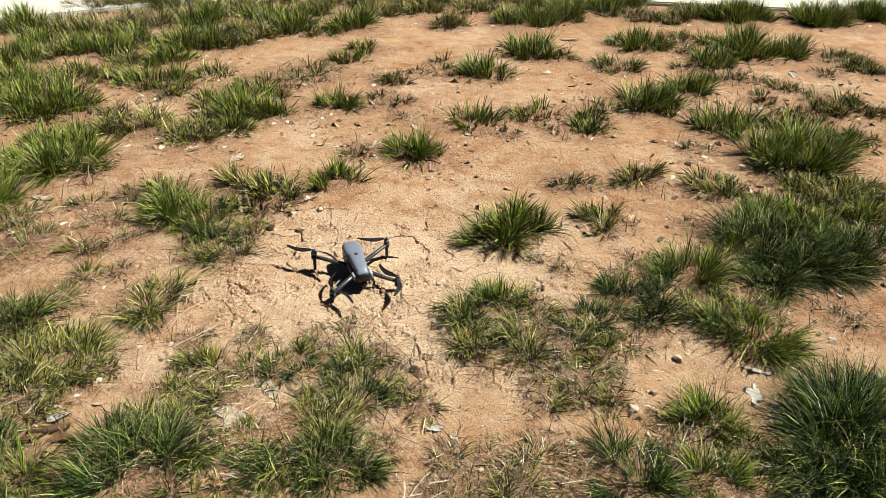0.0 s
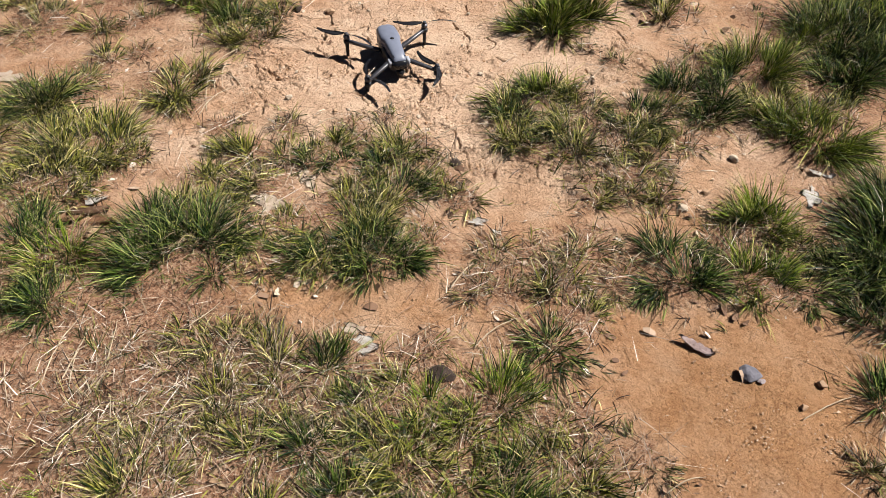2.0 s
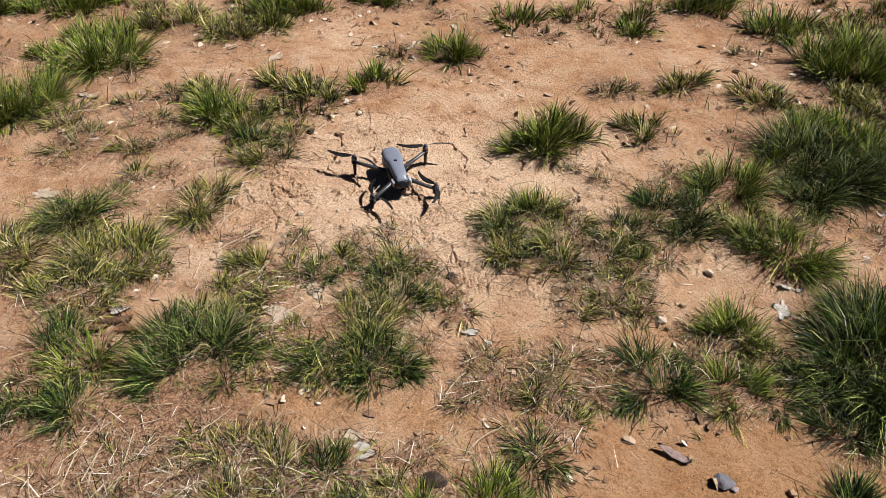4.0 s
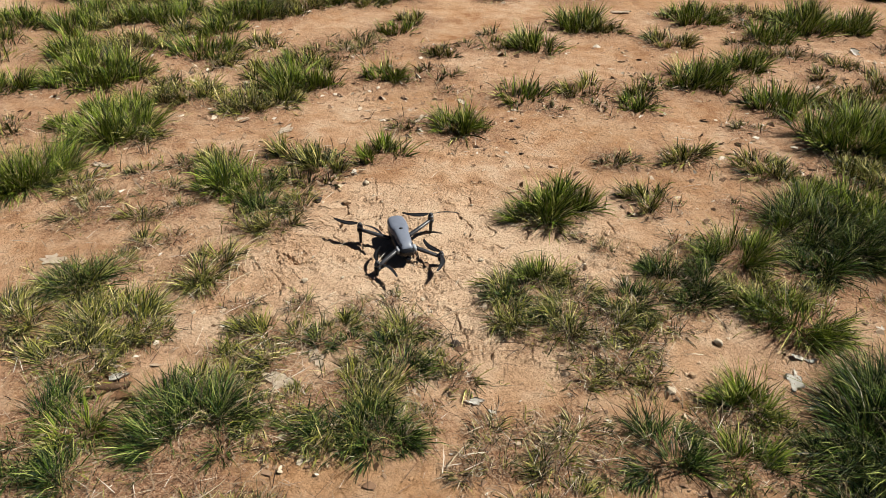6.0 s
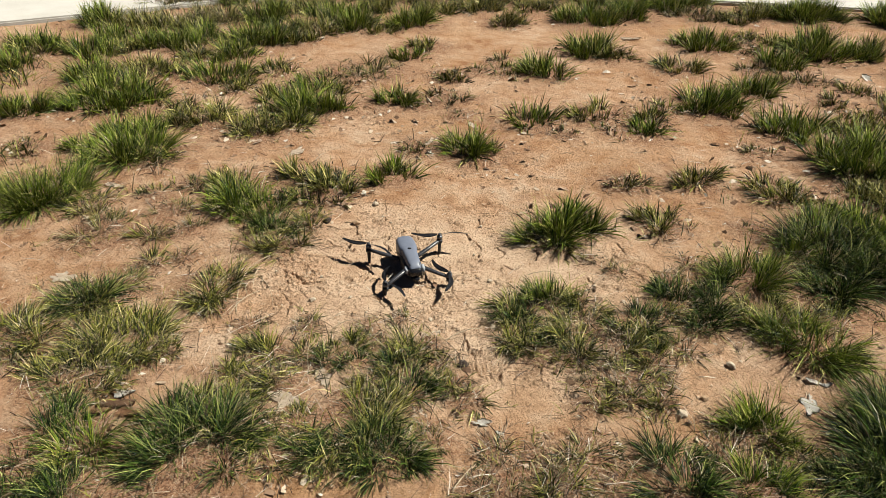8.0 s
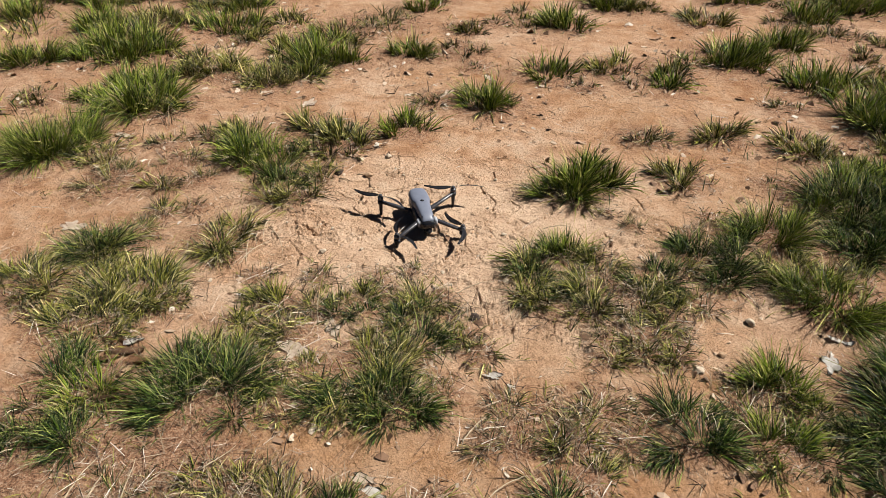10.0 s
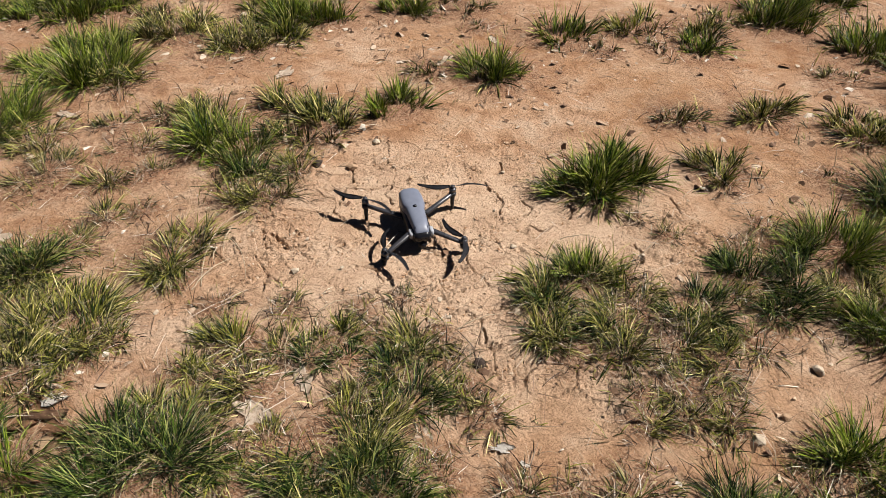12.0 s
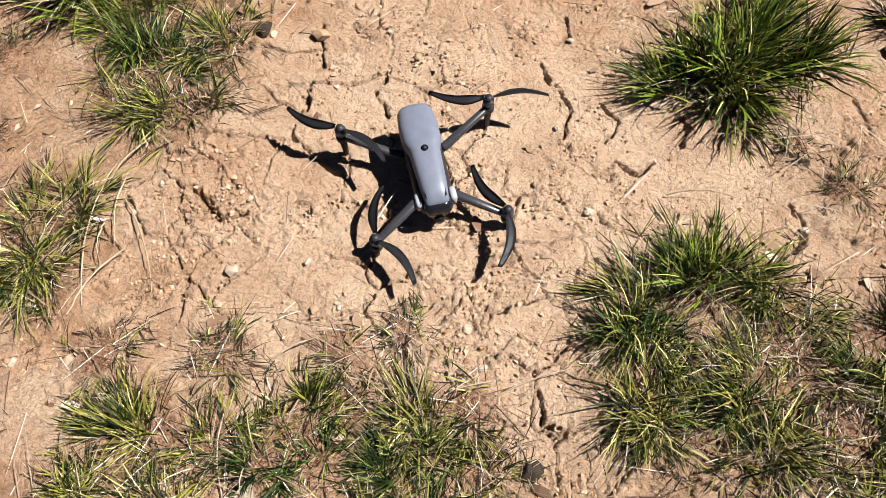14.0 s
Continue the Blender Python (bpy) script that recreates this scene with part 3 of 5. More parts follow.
grass_tuft(0.28, 1.13, 0.071, 0.047, "mixed")
grass_tuft(-0.04, 1.02, 0.065, 0.049, "dry")
grass_tuft(-0.14, 0.88, 0.078, 0.048, "mixed")
grass_tuft(-0.26, 0.86, 0.072, 0.045, "dry")
grass_tuft(-0.02, 0.86, 0.080, 0.066, "lush")
grass_tuft(0.11, 0.89, 0.106, 0.075, "lush")
grass_tuft(-0.04, 0.76, 0.137, 0.078, "mixed")
grass_tuft(0.21, 0.77, 0.119, 0.065, "mixed")
grass_tuft(0.12, 0.68, 0.122, 0.088, "dark")
grass_tuft(-0.11, 0.69, 0.098, 0.060, "mixed")
grass_tuft(-0.21, 0.75, 0.076, 0.046, "dry")
grass_tuft(-0.51, 0.64, 0.108, 0.069, "mixed")
grass_tuft(-0.68, 0.65, 0.058, 0.053, "lush")
grass_tuft(-0.44, 1.00, 0.068, 0.044, "dry")
grass_tuft(-0.41, 0.85, 0.070, 0.045, "dry")
grass_tuft(-0.35, 0.88, 0.064, 0.038, "dry")
grass_tuft(0.89, 0.97, 0.095, 0.071, "dark")
grass_tuft(0.39, 0.83, 0.068, 0.039, "dry")
grass_tuft(0.85, 0.80, 0.096, 0.063, "dry")
grass_tuft(-0.29, 0.62, 0.074, 0.047, "mixed")
grass_tuft(-0.01, 0.63, 0.096, 0.052, "mixed")
grass_tuft(-0.64, 0.79, 0.085, 0.036, "dry")
grass_tuft(-0.56, 0.83, 0.097, 0.038, "dry")
grass_tuft(-0.51, 0.76, 0.074, 0.034, "dry")
grass_tuft(0.27, 0.88, 0.059, 0.032, "dry")
grass_tuft(0.11, 1.22, 0.088, 0.043, "dry")
grass_tuft(-0.22, 0.94, 0.074, 0.040, "dry")
grass_tuft(0.32, 0.74, 0.069, 0.033, "dry")
grass_tuft(-2.89, 6.04, 0.351, 0.136, "mixed")
grass_tuft(-2.57, 6.13, 0.354, 0.165, "lush")
grass_tuft(-2.24, 6.20, 0.290, 0.118, "mixed")
grass_tuft(-1.98, 6.24, 0.342, 0.132, "dry")
grass_tuft(-1.69, 6.40, 0.285, 0.136, "mixed")
grass_tuft(-1.42, 6.36, 0.238, 0.124, "lush")
grass_tuft(-1.03, 6.35, 0.241, 0.123, "mixed")
grass_tuft(-0.76, 6.51, 0.329, 0.132, "dry")
grass_tuft(-0.43, 6.52, 0.309, 0.132, "dry")
grass_tuft(-0.25, 6.57, 0.258, 0.129, "lush")
grass_tuft(0.08, 6.65, 0.321, 0.136, "mixed")
grass_tuft(0.50, 6.67, 0.353, 0.136, "mixed")
grass_tuft(0.75, 6.64, 0.285, 0.134, "mixed")
grass_tuft(1.19, 6.94, 0.307, 0.136, "mixed")
grass_tuft(1.39, 6.75, 0.363, 0.165, "lush")
grass_tuft(-1.16, 3.93, 0.160, 0.114, "lush")
grass_tuft(-1.01, 3.87, 0.127, 0.062, "mixed")
grass_tuft(-1.13, 3.33, 0.140, 0.078, "mixed")
grass_tuft(-1.28, 3.43, 0.131, 0.078, "mixed")
grass_tuft(-1.97, 2.89, 0.114, 0.069, "lush")
grass_tuft(-1.59, 2.81, 0.118, 0.067, "mixed")
grass_tuft(-1.94, 3.02, 0.130, 0.096, "lush")
grass_tuft(-1.79, 3.50, 0.126, 0.078, "mixed")
grass_tuft(-2.33, 3.43, 0.164, 0.089, "lush")
grass_tuft(-2.35, 3.90, 0.179, 0.079, "mixed")
grass_tuft(-2.12, 4.04, 0.145, 0.067, "mixed")
grass_tuft(-2.10, 4.39, 0.172, 0.086, "mixed")
grass_tuft(-2.23, 4.84, 0.187, 0.126, "lush")
grass_tuft(-2.90, 4.68, 0.214, 0.123, "lush")
grass_tuft(-2.68, 5.03, 0.200, 0.103, "mixed")
grass_tuft(-2.41, 5.07, 0.218, 0.095, "mixed")
grass_tuft(-1.56, 4.88, 0.161, 0.090, "mixed")
grass_tuft(-1.09, 5.26, 0.188, 0.078, "mixed")
grass_tuft(1.10, 2.38, 0.106, 0.075, "lush")
grass_tuft(1.35, 2.28, 0.130, 0.095, "dark")
grass_tuft(1.59, 2.46, 0.116, 0.091, "dark")
grass_tuft(1.35, 2.62, 0.117, 0.083, "lush")
grass_tuft(1.54, 2.69, 0.122, 0.061, "mixed")
grass_tuft(1.68, 2.52, 0.097, 0.059, "mixed")
grass_tuft(1.60, 2.96, 0.107, 0.060, "mixed")
grass_tuft(1.34, 2.77, 0.098, 0.060, "mixed")
grass_tuft(1.75, 2.91, 0.120, 0.079, "mixed")
grass_tuft(0.84, 1.95, 0.108, 0.057, "mixed")
grass_tuft(0.98, 1.99, 0.083, 0.058, "mixed")
grass_tuft(1.10, 1.97, 0.076, 0.048, "mixed")
grass_tuft(0.90, 1.86, 0.088, 0.073, "lush")
grass_tuft(-0.08, 1.34, 0.067, 0.057, "mixed")
grass_tuft(-0.43, 1.33, 0.077, 0.048, "mixed")
grass_tuft(-0.38, 1.25, 0.067, 0.057, "dark")
grass_tuft(0.08, 1.33, 0.054, 0.049, "dry")
grass_tuft(-0.74, 1.29, 0.089, 0.078, "dark")
grass_tuft(-0.64, 1.33, 0.073, 0.059, "mixed")
grass_tuft(-0.56, 1.18, 0.083, 0.064, "dark")
grass_tuft(-1.04, 1.47, 0.075, 0.060, "mixed")
grass_tuft(-1.14, 1.67, 0.073, 0.048, "mixed")
grass_tuft(0.80, 1.40, 0.074, 0.058, "mixed")
grass_tuft(0.66, 1.41, 0.072, 0.057, "dry")
grass_tuft(0.80, 1.28, 0.086, 0.064, "dark")
grass_tuft(0.95, 1.31, 0.120, 0.078, "dark")
grass_tuft(0.97, 1.36, 0.070, 0.080, "dark")
grass_tuft(0.38, 1.25, 0.060, 0.061, "dry")
grass_tuft(0.20, 1.31, 0.060, 0.045, "dry")
grass_tuft(0.25, 1.26, 0.065, 0.057, "dry")
grass_tuft(1.79, 4.10, 0.119, 0.064, "mixed")
grass_tuft(1.98, 3.84, 0.135, 0.078, "mixed")
grass_tuft(2.32, 3.97, 0.160, 0.069, "mixed")
grass_tuft(2.42, 4.73, 0.121, 0.066, "dry")
grass_tuft(1.53, 4.74, 0.132, 0.077, "dry")
grass_tuft(-0.12, 4.66, 0.090, 0.062, "dry")
grass_tuft(-0.25, 4.39, 0.101, 0.070, "dry")
grass_tuft(0.84, 3.89, 0.107, 0.057, "mixed")
grass_tuft(0.53, 3.52, 0.083, 0.055, "dry")
grass_tuft(0.29, 3.41, 0.080, 0.065, "dry")
grass_tuft(-0.50, 0.89, 0.058, 0.053, "dry")
grass_tuft(-0.36, 0.96, 0.058, 0.052, "mixed")
grass_tuft(-0.27, 0.79, 0.066, 0.053, "mixed")
grass_tuft(-0.42, 0.77, 0.055, 0.062, "mixed")
grass_tuft(-0.19, 0.65, 0.063, 0.056, "mixed")
grass_tuft(-0.16, 0.80, 0.065, 0.046, "mixed")
grass_tuft(0.05, 0.80, 0.074, 0.064, "mixed")
grass_tuft(0.06, 0.71, 0.072, 0.065, "lush")
grass_tuft(-0.08, 0.91, 0.055, 0.051, "mixed")
grass_tuft(0.19, 0.85, 0.065, 0.049, "mixed")
grass_tuft(0.28, 0.77, 0.064, 0.054, "mixed")
grass_tuft(0.23, 0.68, 0.062, 0.051, "mixed")
grass_tuft(-0.69, 0.81, 0.049, 0.041, "dry")
grass_tuft(-0.55, 0.73, 0.052, 0.053, "mixed")
grass_tuft(-0.19, 0.87, 0.055, 0.045, "mixed")
grass_tuft(0.21, 1.97, 0.106, 0.070, "lush")
grass_tuft(0.30, 1.98, 0.072, 0.066, "mixed")
grass_tuft(0.11, 1.89, 0.093, 0.073, "mixed")
grass_tuft(0.11, 1.82, 0.075, 0.066, "dark")
grass_tuft(0.12, 1.76, 0.086, 0.071, "mixed")
grass_tuft(0.19, 1.72, 0.076, 0.067, "mixed")
grass_tuft(0.29, 1.72, 0.075, 0.067, "mixed")
grass_tuft(0.34, 1.86, 0.057, 0.053, "dry")
grass_tuft(0.21, 1.86, 0.073, 0.058, "dry")
grass_tuft(0.49, 1.90, 0.096, 0.079, "dark")
grass_tuft(0.42, 1.76, 0.078, 0.068, "mixed")
grass_tuft(0.52, 1.83, 0.059, 0.061, "mixed")
grass_tuft(0.37, 1.69, 0.054, 0.052, "dry")
grass_tuft(0.63, 2.02, 0.111, 0.085, "dark")
grass_tuft(0.68, 1.93, 0.109, 0.084, "dark")
grass_tuft(0.51, 1.71, 0.078, 0.068, "mixed")
grass_tuft(0.43, 1.63, 0.064, 0.063, "mixed")
grass_tuft(0.33, 1.60, 0.052, 0.051, "dry")
grass_tuft(0.49, 1.62, 0.065, 0.055, "dry")
grass_tuft(0.61, 1.80, 0.060, 0.054, "dry")
grass_tuft(0.43, 1.55, 0.062, 0.062, "mixed")
grass_tuft(0.52, 1.56, 0.059, 0.061, "mixed")
grass_tuft(0.33, 1.53, 0.050, 0.058, "mixed")
grass_tuft(-0.58, 1.59, 0.090, 0.072, "mixed")
grass_tuft(-0.61, 1.49, 0.075, 0.067, "mixed")
grass_tuft(-0.67, 1.47, 0.079, 0.068, "mixed")
grass_tuft(-0.51, 1.48, 0.073, 0.066, "mixed")
grass_tuft(-0.38, 1.62, 0.073, 0.066, "mixed")
grass_tuft(-0.33, 1.59, 0.061, 0.066, "dark")
grass_tuft(-0.20, 1.66, 0.091, 0.073, "mixed")
grass_tuft(-0.20, 1.59, 0.078, 0.072, "dark")
grass_tuft(-0.14, 1.70, 0.057, 0.061, "mixed")
grass_tuft(-0.25, 1.52, 0.069, 0.065, "mixed")
grass_tuft(-0.29, 1.45, 0.078, 0.060, "dry")
grass_tuft(-0.16, 1.49, 0.079, 0.073, "dark")
grass_tuft(-0.06, 1.55, 0.070, 0.065, "mixed")
grass_tuft(-0.01, 1.50, 0.058, 0.061, "mixed")
grass_tuft(-0.10, 1.61, 0.050, 0.051, "dry")
grass_tuft(-0.41, 1.57, 0.047, 0.060, "dark")
grass_tuft(-0.20, 1.45, 0.057, 0.061, "mixed")
grass_tuft(-0.61, 1.37, 0.075, 0.067, "mixed")
grass_tuft(-0.70, 1.37, 0.054, 0.059, "mixed")
grass_tuft(-0.52, 1.72, 0.054, 0.052, "dry")
grass_tuft(-0.70, 1.69, 0.047, 0.050, "dry")
grass_tuft(-0.33, 1.75, 0.056, 0.053, "dry")
grass_tuft(-0.25, 1.81, 0.035, 0.046, "dry")
grass_tuft(-0.91, 1.86, 0.123, 0.084, "mixed")
grass_tuft(-0.90, 1.55, 0.061, 0.062, "mixed")
grass_tuft(-0.83, 1.78, 0.057, 0.060, "mixed")
grass_tuft(-1.06, 2.43, 0.144, 0.109, "lush")
grass_tuft(-0.91, 2.38, 0.140, 0.107, "lush")
grass_tuft(-1.07, 2.57, 0.123, 0.084, "mixed")
grass_tuft(-0.81, 2.23, 0.103, 0.082, "dark")
grass_tuft(-0.72, 2.33, 0.093, 0.073, "mixed")
grass_tuft(-0.71, 2.58, 0.140, 0.091, "mixed")
grass_tuft(-0.83, 2.71, 0.124, 0.085, "mixed")
grass_tuft(-0.84, 2.15, 0.089, 0.072, "mixed")
grass_tuft(-0.74, 2.16, 0.077, 0.068, "mixed")
grass_tuft(-1.17, 2.60, 0.100, 0.076, "mixed")
grass_tuft(-0.86, 2.51, 0.082, 0.074, "dark")
grass_tuft(-0.65, 2.69, 0.076, 0.067, "mixed")
grass_tuft(-1.28, 2.35, 0.078, 0.059, "dry")
grass_tuft(-1.25, 2.17, 0.073, 0.066, "mixed")
grass_tuft(-1.14, 2.22, 0.061, 0.054, "dry")
grass_tuft(-1.41, 2.49, 0.074, 0.058, "dry")
grass_tuft(-1.28, 2.60, 0.074, 0.058, "dry")
grass_tuft(-1.16, 1.98, 0.060, 0.062, "mixed")
grass_tuft(-1.07, 2.04, 0.047, 0.050, "dry")
grass_tuft(0.25, 2.42, 0.160, 0.112, "lush")
grass_tuft(0.18, 2.38, 0.088, 0.085, "lush")
grass_tuft(0.33, 2.47, 0.095, 0.092, "lush")
grass_tuft(0.24, 2.33, 0.084, 0.070, "mixed")
grass_tuft(0.27, 2.54, 0.085, 0.085, "lush")
grass_tuft(0.64, 2.52, 0.119, 0.083, "mixed")
grass_tuft(0.54, 2.88, 0.108, 0.069, "dry")
grass_tuft(0.84, 2.95, 0.119, 0.083, "mixed")
grass_tuft(-0.48, 2.78, 0.133, 0.104, "lush")
grass_tuft(0.43, 2.17, 0.037, 0.047, "dry")
grass_tuft(0.36, 2.25, 0.034, 0.046, "dry")
grass_tuft(0.74, 2.12, 0.092, 0.078, "dark")
grass_tuft(0.57, 1.95, 0.057, 0.061, "mixed")
grass_tuft(0.71, 2.27, 0.052, 0.051, "dry")
grass_tuft(0.63, 2.15, 0.046, 0.050, "dry")
grass_tuft(-0.47, 0.99, 0.059, 0.061, "mixed")
grass_tuft(-0.43, 0.84, 0.064, 0.063, "mixed")
grass_tuft(-0.35, 0.91, 0.072, 0.066, "mixed")
grass_tuft(-0.25, 0.95, 0.072, 0.070, "dark")
grass_tuft(-0.34, 0.76, 0.069, 0.065, "mixed")
grass_tuft(-0.24, 0.78, 0.068, 0.069, "dark")
grass_tuft(-0.14, 0.86, 0.069, 0.069, "dark")
grass_tuft(-0.15, 0.67, 0.076, 0.072, "dark")
grass_tuft(-0.27, 0.63, 0.059, 0.061, "mixed")
grass_tuft(-0.02, 0.63, 0.064, 0.067, "dark")
grass_tuft(-0.49, 0.81, 0.047, 0.050, "dry")
grass_tuft(-0.60, 0.81, 0.054, 0.052, "dry")
grass_tuft(-0.71, 0.91, 0.052, 0.051, "dry")
grass_tuft(-0.57, 0.92, 0.050, 0.051, "dry")
grass_tuft(-0.61, 0.75, 0.046, 0.049, "dry")
grass_tuft(-1.24, 1.74, 0.123, 0.090, "dark")
grass_tuft(-1.15, 1.40, 0.098, 0.075, "mixed")
grass_tuft(-1.03, 1.22, 0.101, 0.081, "dark")
grass_tuft(-1.01, 1.08, 0.086, 0.075, "dark")
grass_tuft(-0.92, 1.16, 0.070, 0.065, "mixed")
grass_tuft(1.15, 2.16, 0.151, 0.100, "dark")
grass_tuft(0.95, 1.19, 0.091, 0.077, "dark")
grass_tuft(0.86, 0.79, 0.073, 0.058, "dry")
grass_tuft(-0.06, 0.75, 0.057, 0.060, "mixed")
grass_tuft(-0.69, 0.73, 0.044, 0.049, "dry")
grass_tuft(-0.98, 1.00, 0.096, 0.079, "dark")
grass_tuft(-0.89, 1.06, 0.085, 0.075, "dark")
grass_tuft(-0.68, 0.98, 0.050, 0.062, "dry")
grass_tuft(-0.56, 1.01, 0.041, 0.058, "mixed")
grass_tuft(0.25, 1.23, 0.064, 0.067, "mixed")
grass_tuft(0.05, 1.20, 0.050, 0.062, "dry")
grass_tuft(1.08, 1.47, 0.147, 0.099, "dark")
grass_tuft(1.10, 1.33, 0.142, 0.097, "dark")
grass_tuft(0.91, 1.33, 0.088, 0.076, "dark")
grass_tuft(0.30, 1.80, 0.085, 0.068, "mixed")
grass_tuft(0.38, 1.83, 0.075, 0.064, "mixed")
grass_tuft(0.16, 1.93, 0.080, 0.070, "dark")
grass_tuft(0.33, 1.93, 0.070, 0.062, "mixed")
grass_tuft(0.24, 1.78, 0.070, 0.064, "dark")
grass_tuft(0.45, 1.83, 0.070, 0.066, "dark")
grass_tuft(0.76, 2.02, 0.090, 0.076, "dark")
grass_tuft(-0.30, 1.68, 0.060, 0.056, "mixed")
grass_tuft(-0.47, 1.60, 0.060, 0.058, "mixed")


# ---- ground ----
def axis(zones, far):
    """Lines of the ground's mesh: fine where the ground is seen closest, wider outside, then on to the horizon."""
    (a, b, step) = zones[0]
    mid = list(np.arange(a, b + step / 2, step))
    for sign in (1, -1):
        v, s = (b, step) if sign > 0 else (a, step)
        while abs(v) < far:
            cap = next((z[2] for z in zones[1:] if z[0] < v < z[1]), None)
            s = min(s * 1.09, cap) if cap else s * 1.35
            v += sign * s
            mid.append(v)
    return np.array(sorted(mid))


def near_tufts(x, y, styles, widen):
    best = np.zeros(x.shape)
    for tx, ty, r, style in TUFTS:
        if style in styles:
            r = r * widen
            box = (np.abs(x - tx) < 2.2 * r) & (np.abs(y - ty) < 2.2 * r)
            d2 = ((x[box] - tx) ** 2 + (y[box] - ty) ** 2) / (r * r)
            best[box] = np.maximum(best[box], np.exp(-1.3 * d2))
    return best


gx = axis(((-0.80, 0.54, 0.0029), (-1.15, 1.15, 0.012), (-3.2, 3.2, 0.040)), 400.0)
gy = axis(((1.62, 2.56, 0.0029), (0.5, 2.9, 0.012), (0.2, 5.6, 0.040)), 400.0)
GX, GY = np.meshgrid(gx, gy)
GX, GY = GX.ravel(), GY.ravel()
close = (np.abs(GX) < 4.5) & (GY > -1.0) & (GY < 7.5)
GZ = np.zeros(GX.shape)
GZ[close] = swell(GX[close], GY[close])
litter, ochre = np.zeros(GX.shape), np.zeros(GX.shape)
litter[close] = near_tufts(GX[close], GY[close], ("lush", "mixed", "dark", "dry"), 1.3)
litter[close] = np.clip(litter[close] + 0.75 * np.exp(-((GX[close] + 0.55) / 0.42) ** 2 - ((GY[close] - 0.84) / 0.24) ** 2)
                        + 0.34 * np.clip((np.hypot(GX[close] - 0.02, (GY[close] - 2.05) * 1.1) - 0.72) / 0.35, 0, 1) * np.clip((GY[close] - 1.6) / 0.4, 0, 1) * np.clip(0.75 + 0.6 * ripple(GX[close], GY[close], 0.33, 51), 0, 1) + 0.2 * np.clip((1.5 - GY[close]) / 0.3, 0, 1) * np.clip((0.35 - GX[close]) / 0.15, 0, 1)
                        - 0.35 * np.exp(-((GX[close] + 0.2) / 0.5) ** 2 - ((GY[close] - 2.15) / 0.36) ** 2)
                        - 0.8 * np.exp(-((GX[close] + 0.22) / 0.30) ** 2 - ((GY[close] - 1.15) / 0.10) ** 2)
                        - 0.6 * np.exp(-((GX[close] - 0.62) / 0.27) ** 2 - ((GY[close] - 0.95) / 0.25) ** 2), 0, 1)
core_zone = (GX > -3.3) & (GX < 3.3) & (GY > 0.1) & (GY < 5.7)
GZ[core_zone] += crust(GX[core_zone], GY[core_zone]) * (1 - 0.5 * litter[core_zone])
GZ[close] += 0.012 * litter[close] - 0.003
ochre[close] = np.clip(np.exp(-((GX[close] - 0.75) / 0.45) ** 2 - ((GY[close] - 0.95) / 0.33) ** 2)
                       + 0.8 * np.exp(-((GX[close] + 0.25) / 0.35) ** 2 - ((GY[close] - 1.14) / 0.09) ** 2)
                       + 0.6 * np.exp(-((GX[close] - 0.15) / 0.14) ** 2 - ((GY[close] - 1.62) / 0.16) ** 2)
                       + 0.5 * np.clip(ripple(GX[close], GY[close], 0.5, 31), 0, 1), 0, 1)
# the trodden, dried-out middle of the clearing is paler
bleached = 0.95 * np.exp(-((GX + 0.02) / 0.62) ** 4 - ((GY - 2.0) / 0.50) ** 4)
nx, ny = len(gx), len(gy)
idx = np.arange(nx * ny).reshape(ny, nx)
quads = np.stack([idx[:-1, :-1], idx[:-1, 1:], idx[1:, 1:], idx[1:, :-1]], -1).reshape(-1, 4)
ground = new("ground", sheet_mesh("ground", np.stack([GX, GY, GZ], 1), quads, SOIL, True, (("litter", litter), ("ochre", ochre), ("bleached", bleached), ("coarse", coarseness(GX, GY) * np.clip((GY - 1.4) / 0.15, 0, 1)))))
tagged(ground, "dry cracked orange-tan clay soil with thatch and crumbs", "ground", kind="structure")


def pavement():
    bm = bmesh.new()
    near = [Vector(p) for p in ((-9, 2.2), (-5.4, 4.0), (-3.9, 4.95), (-2.6, 5.95), (-1.2, 6.5), (0.4, 6.75), (2.2, 6.72), (4.5, 6.5), (9, 5.9))]
    far = [p + Vector((-0.25, 2.3)) for p in near]
    ring = near + far[::-1]
    top = [bm.verts.new((p.x, p.y, 0.035)) for p in ring]
    low = [bm.verts.new((p.x, p.y, -0.08)) for p in ring]
    bm.faces.new(top)
    m = len(ring)
    for i in range(m):
        bm.faces.new((top[i], low[i], low[(i + 1) % m], top[(i + 1) % m]))
    bmesh.ops.recalc_face_normals(bm, faces=bm.faces)
    bmesh.ops.bevel(bm, geom=[e for e in bm.edges if e.verts[0].co.z > 0 and e.verts[1].co.z > 0], offset=0.012, segments=2, affect="EDGES")
    tagged(part("pavement", bm, CONCRETE, smooth=False), "sunlit pale concrete path edging the grass", "pavement", kind="structure")


pavement()


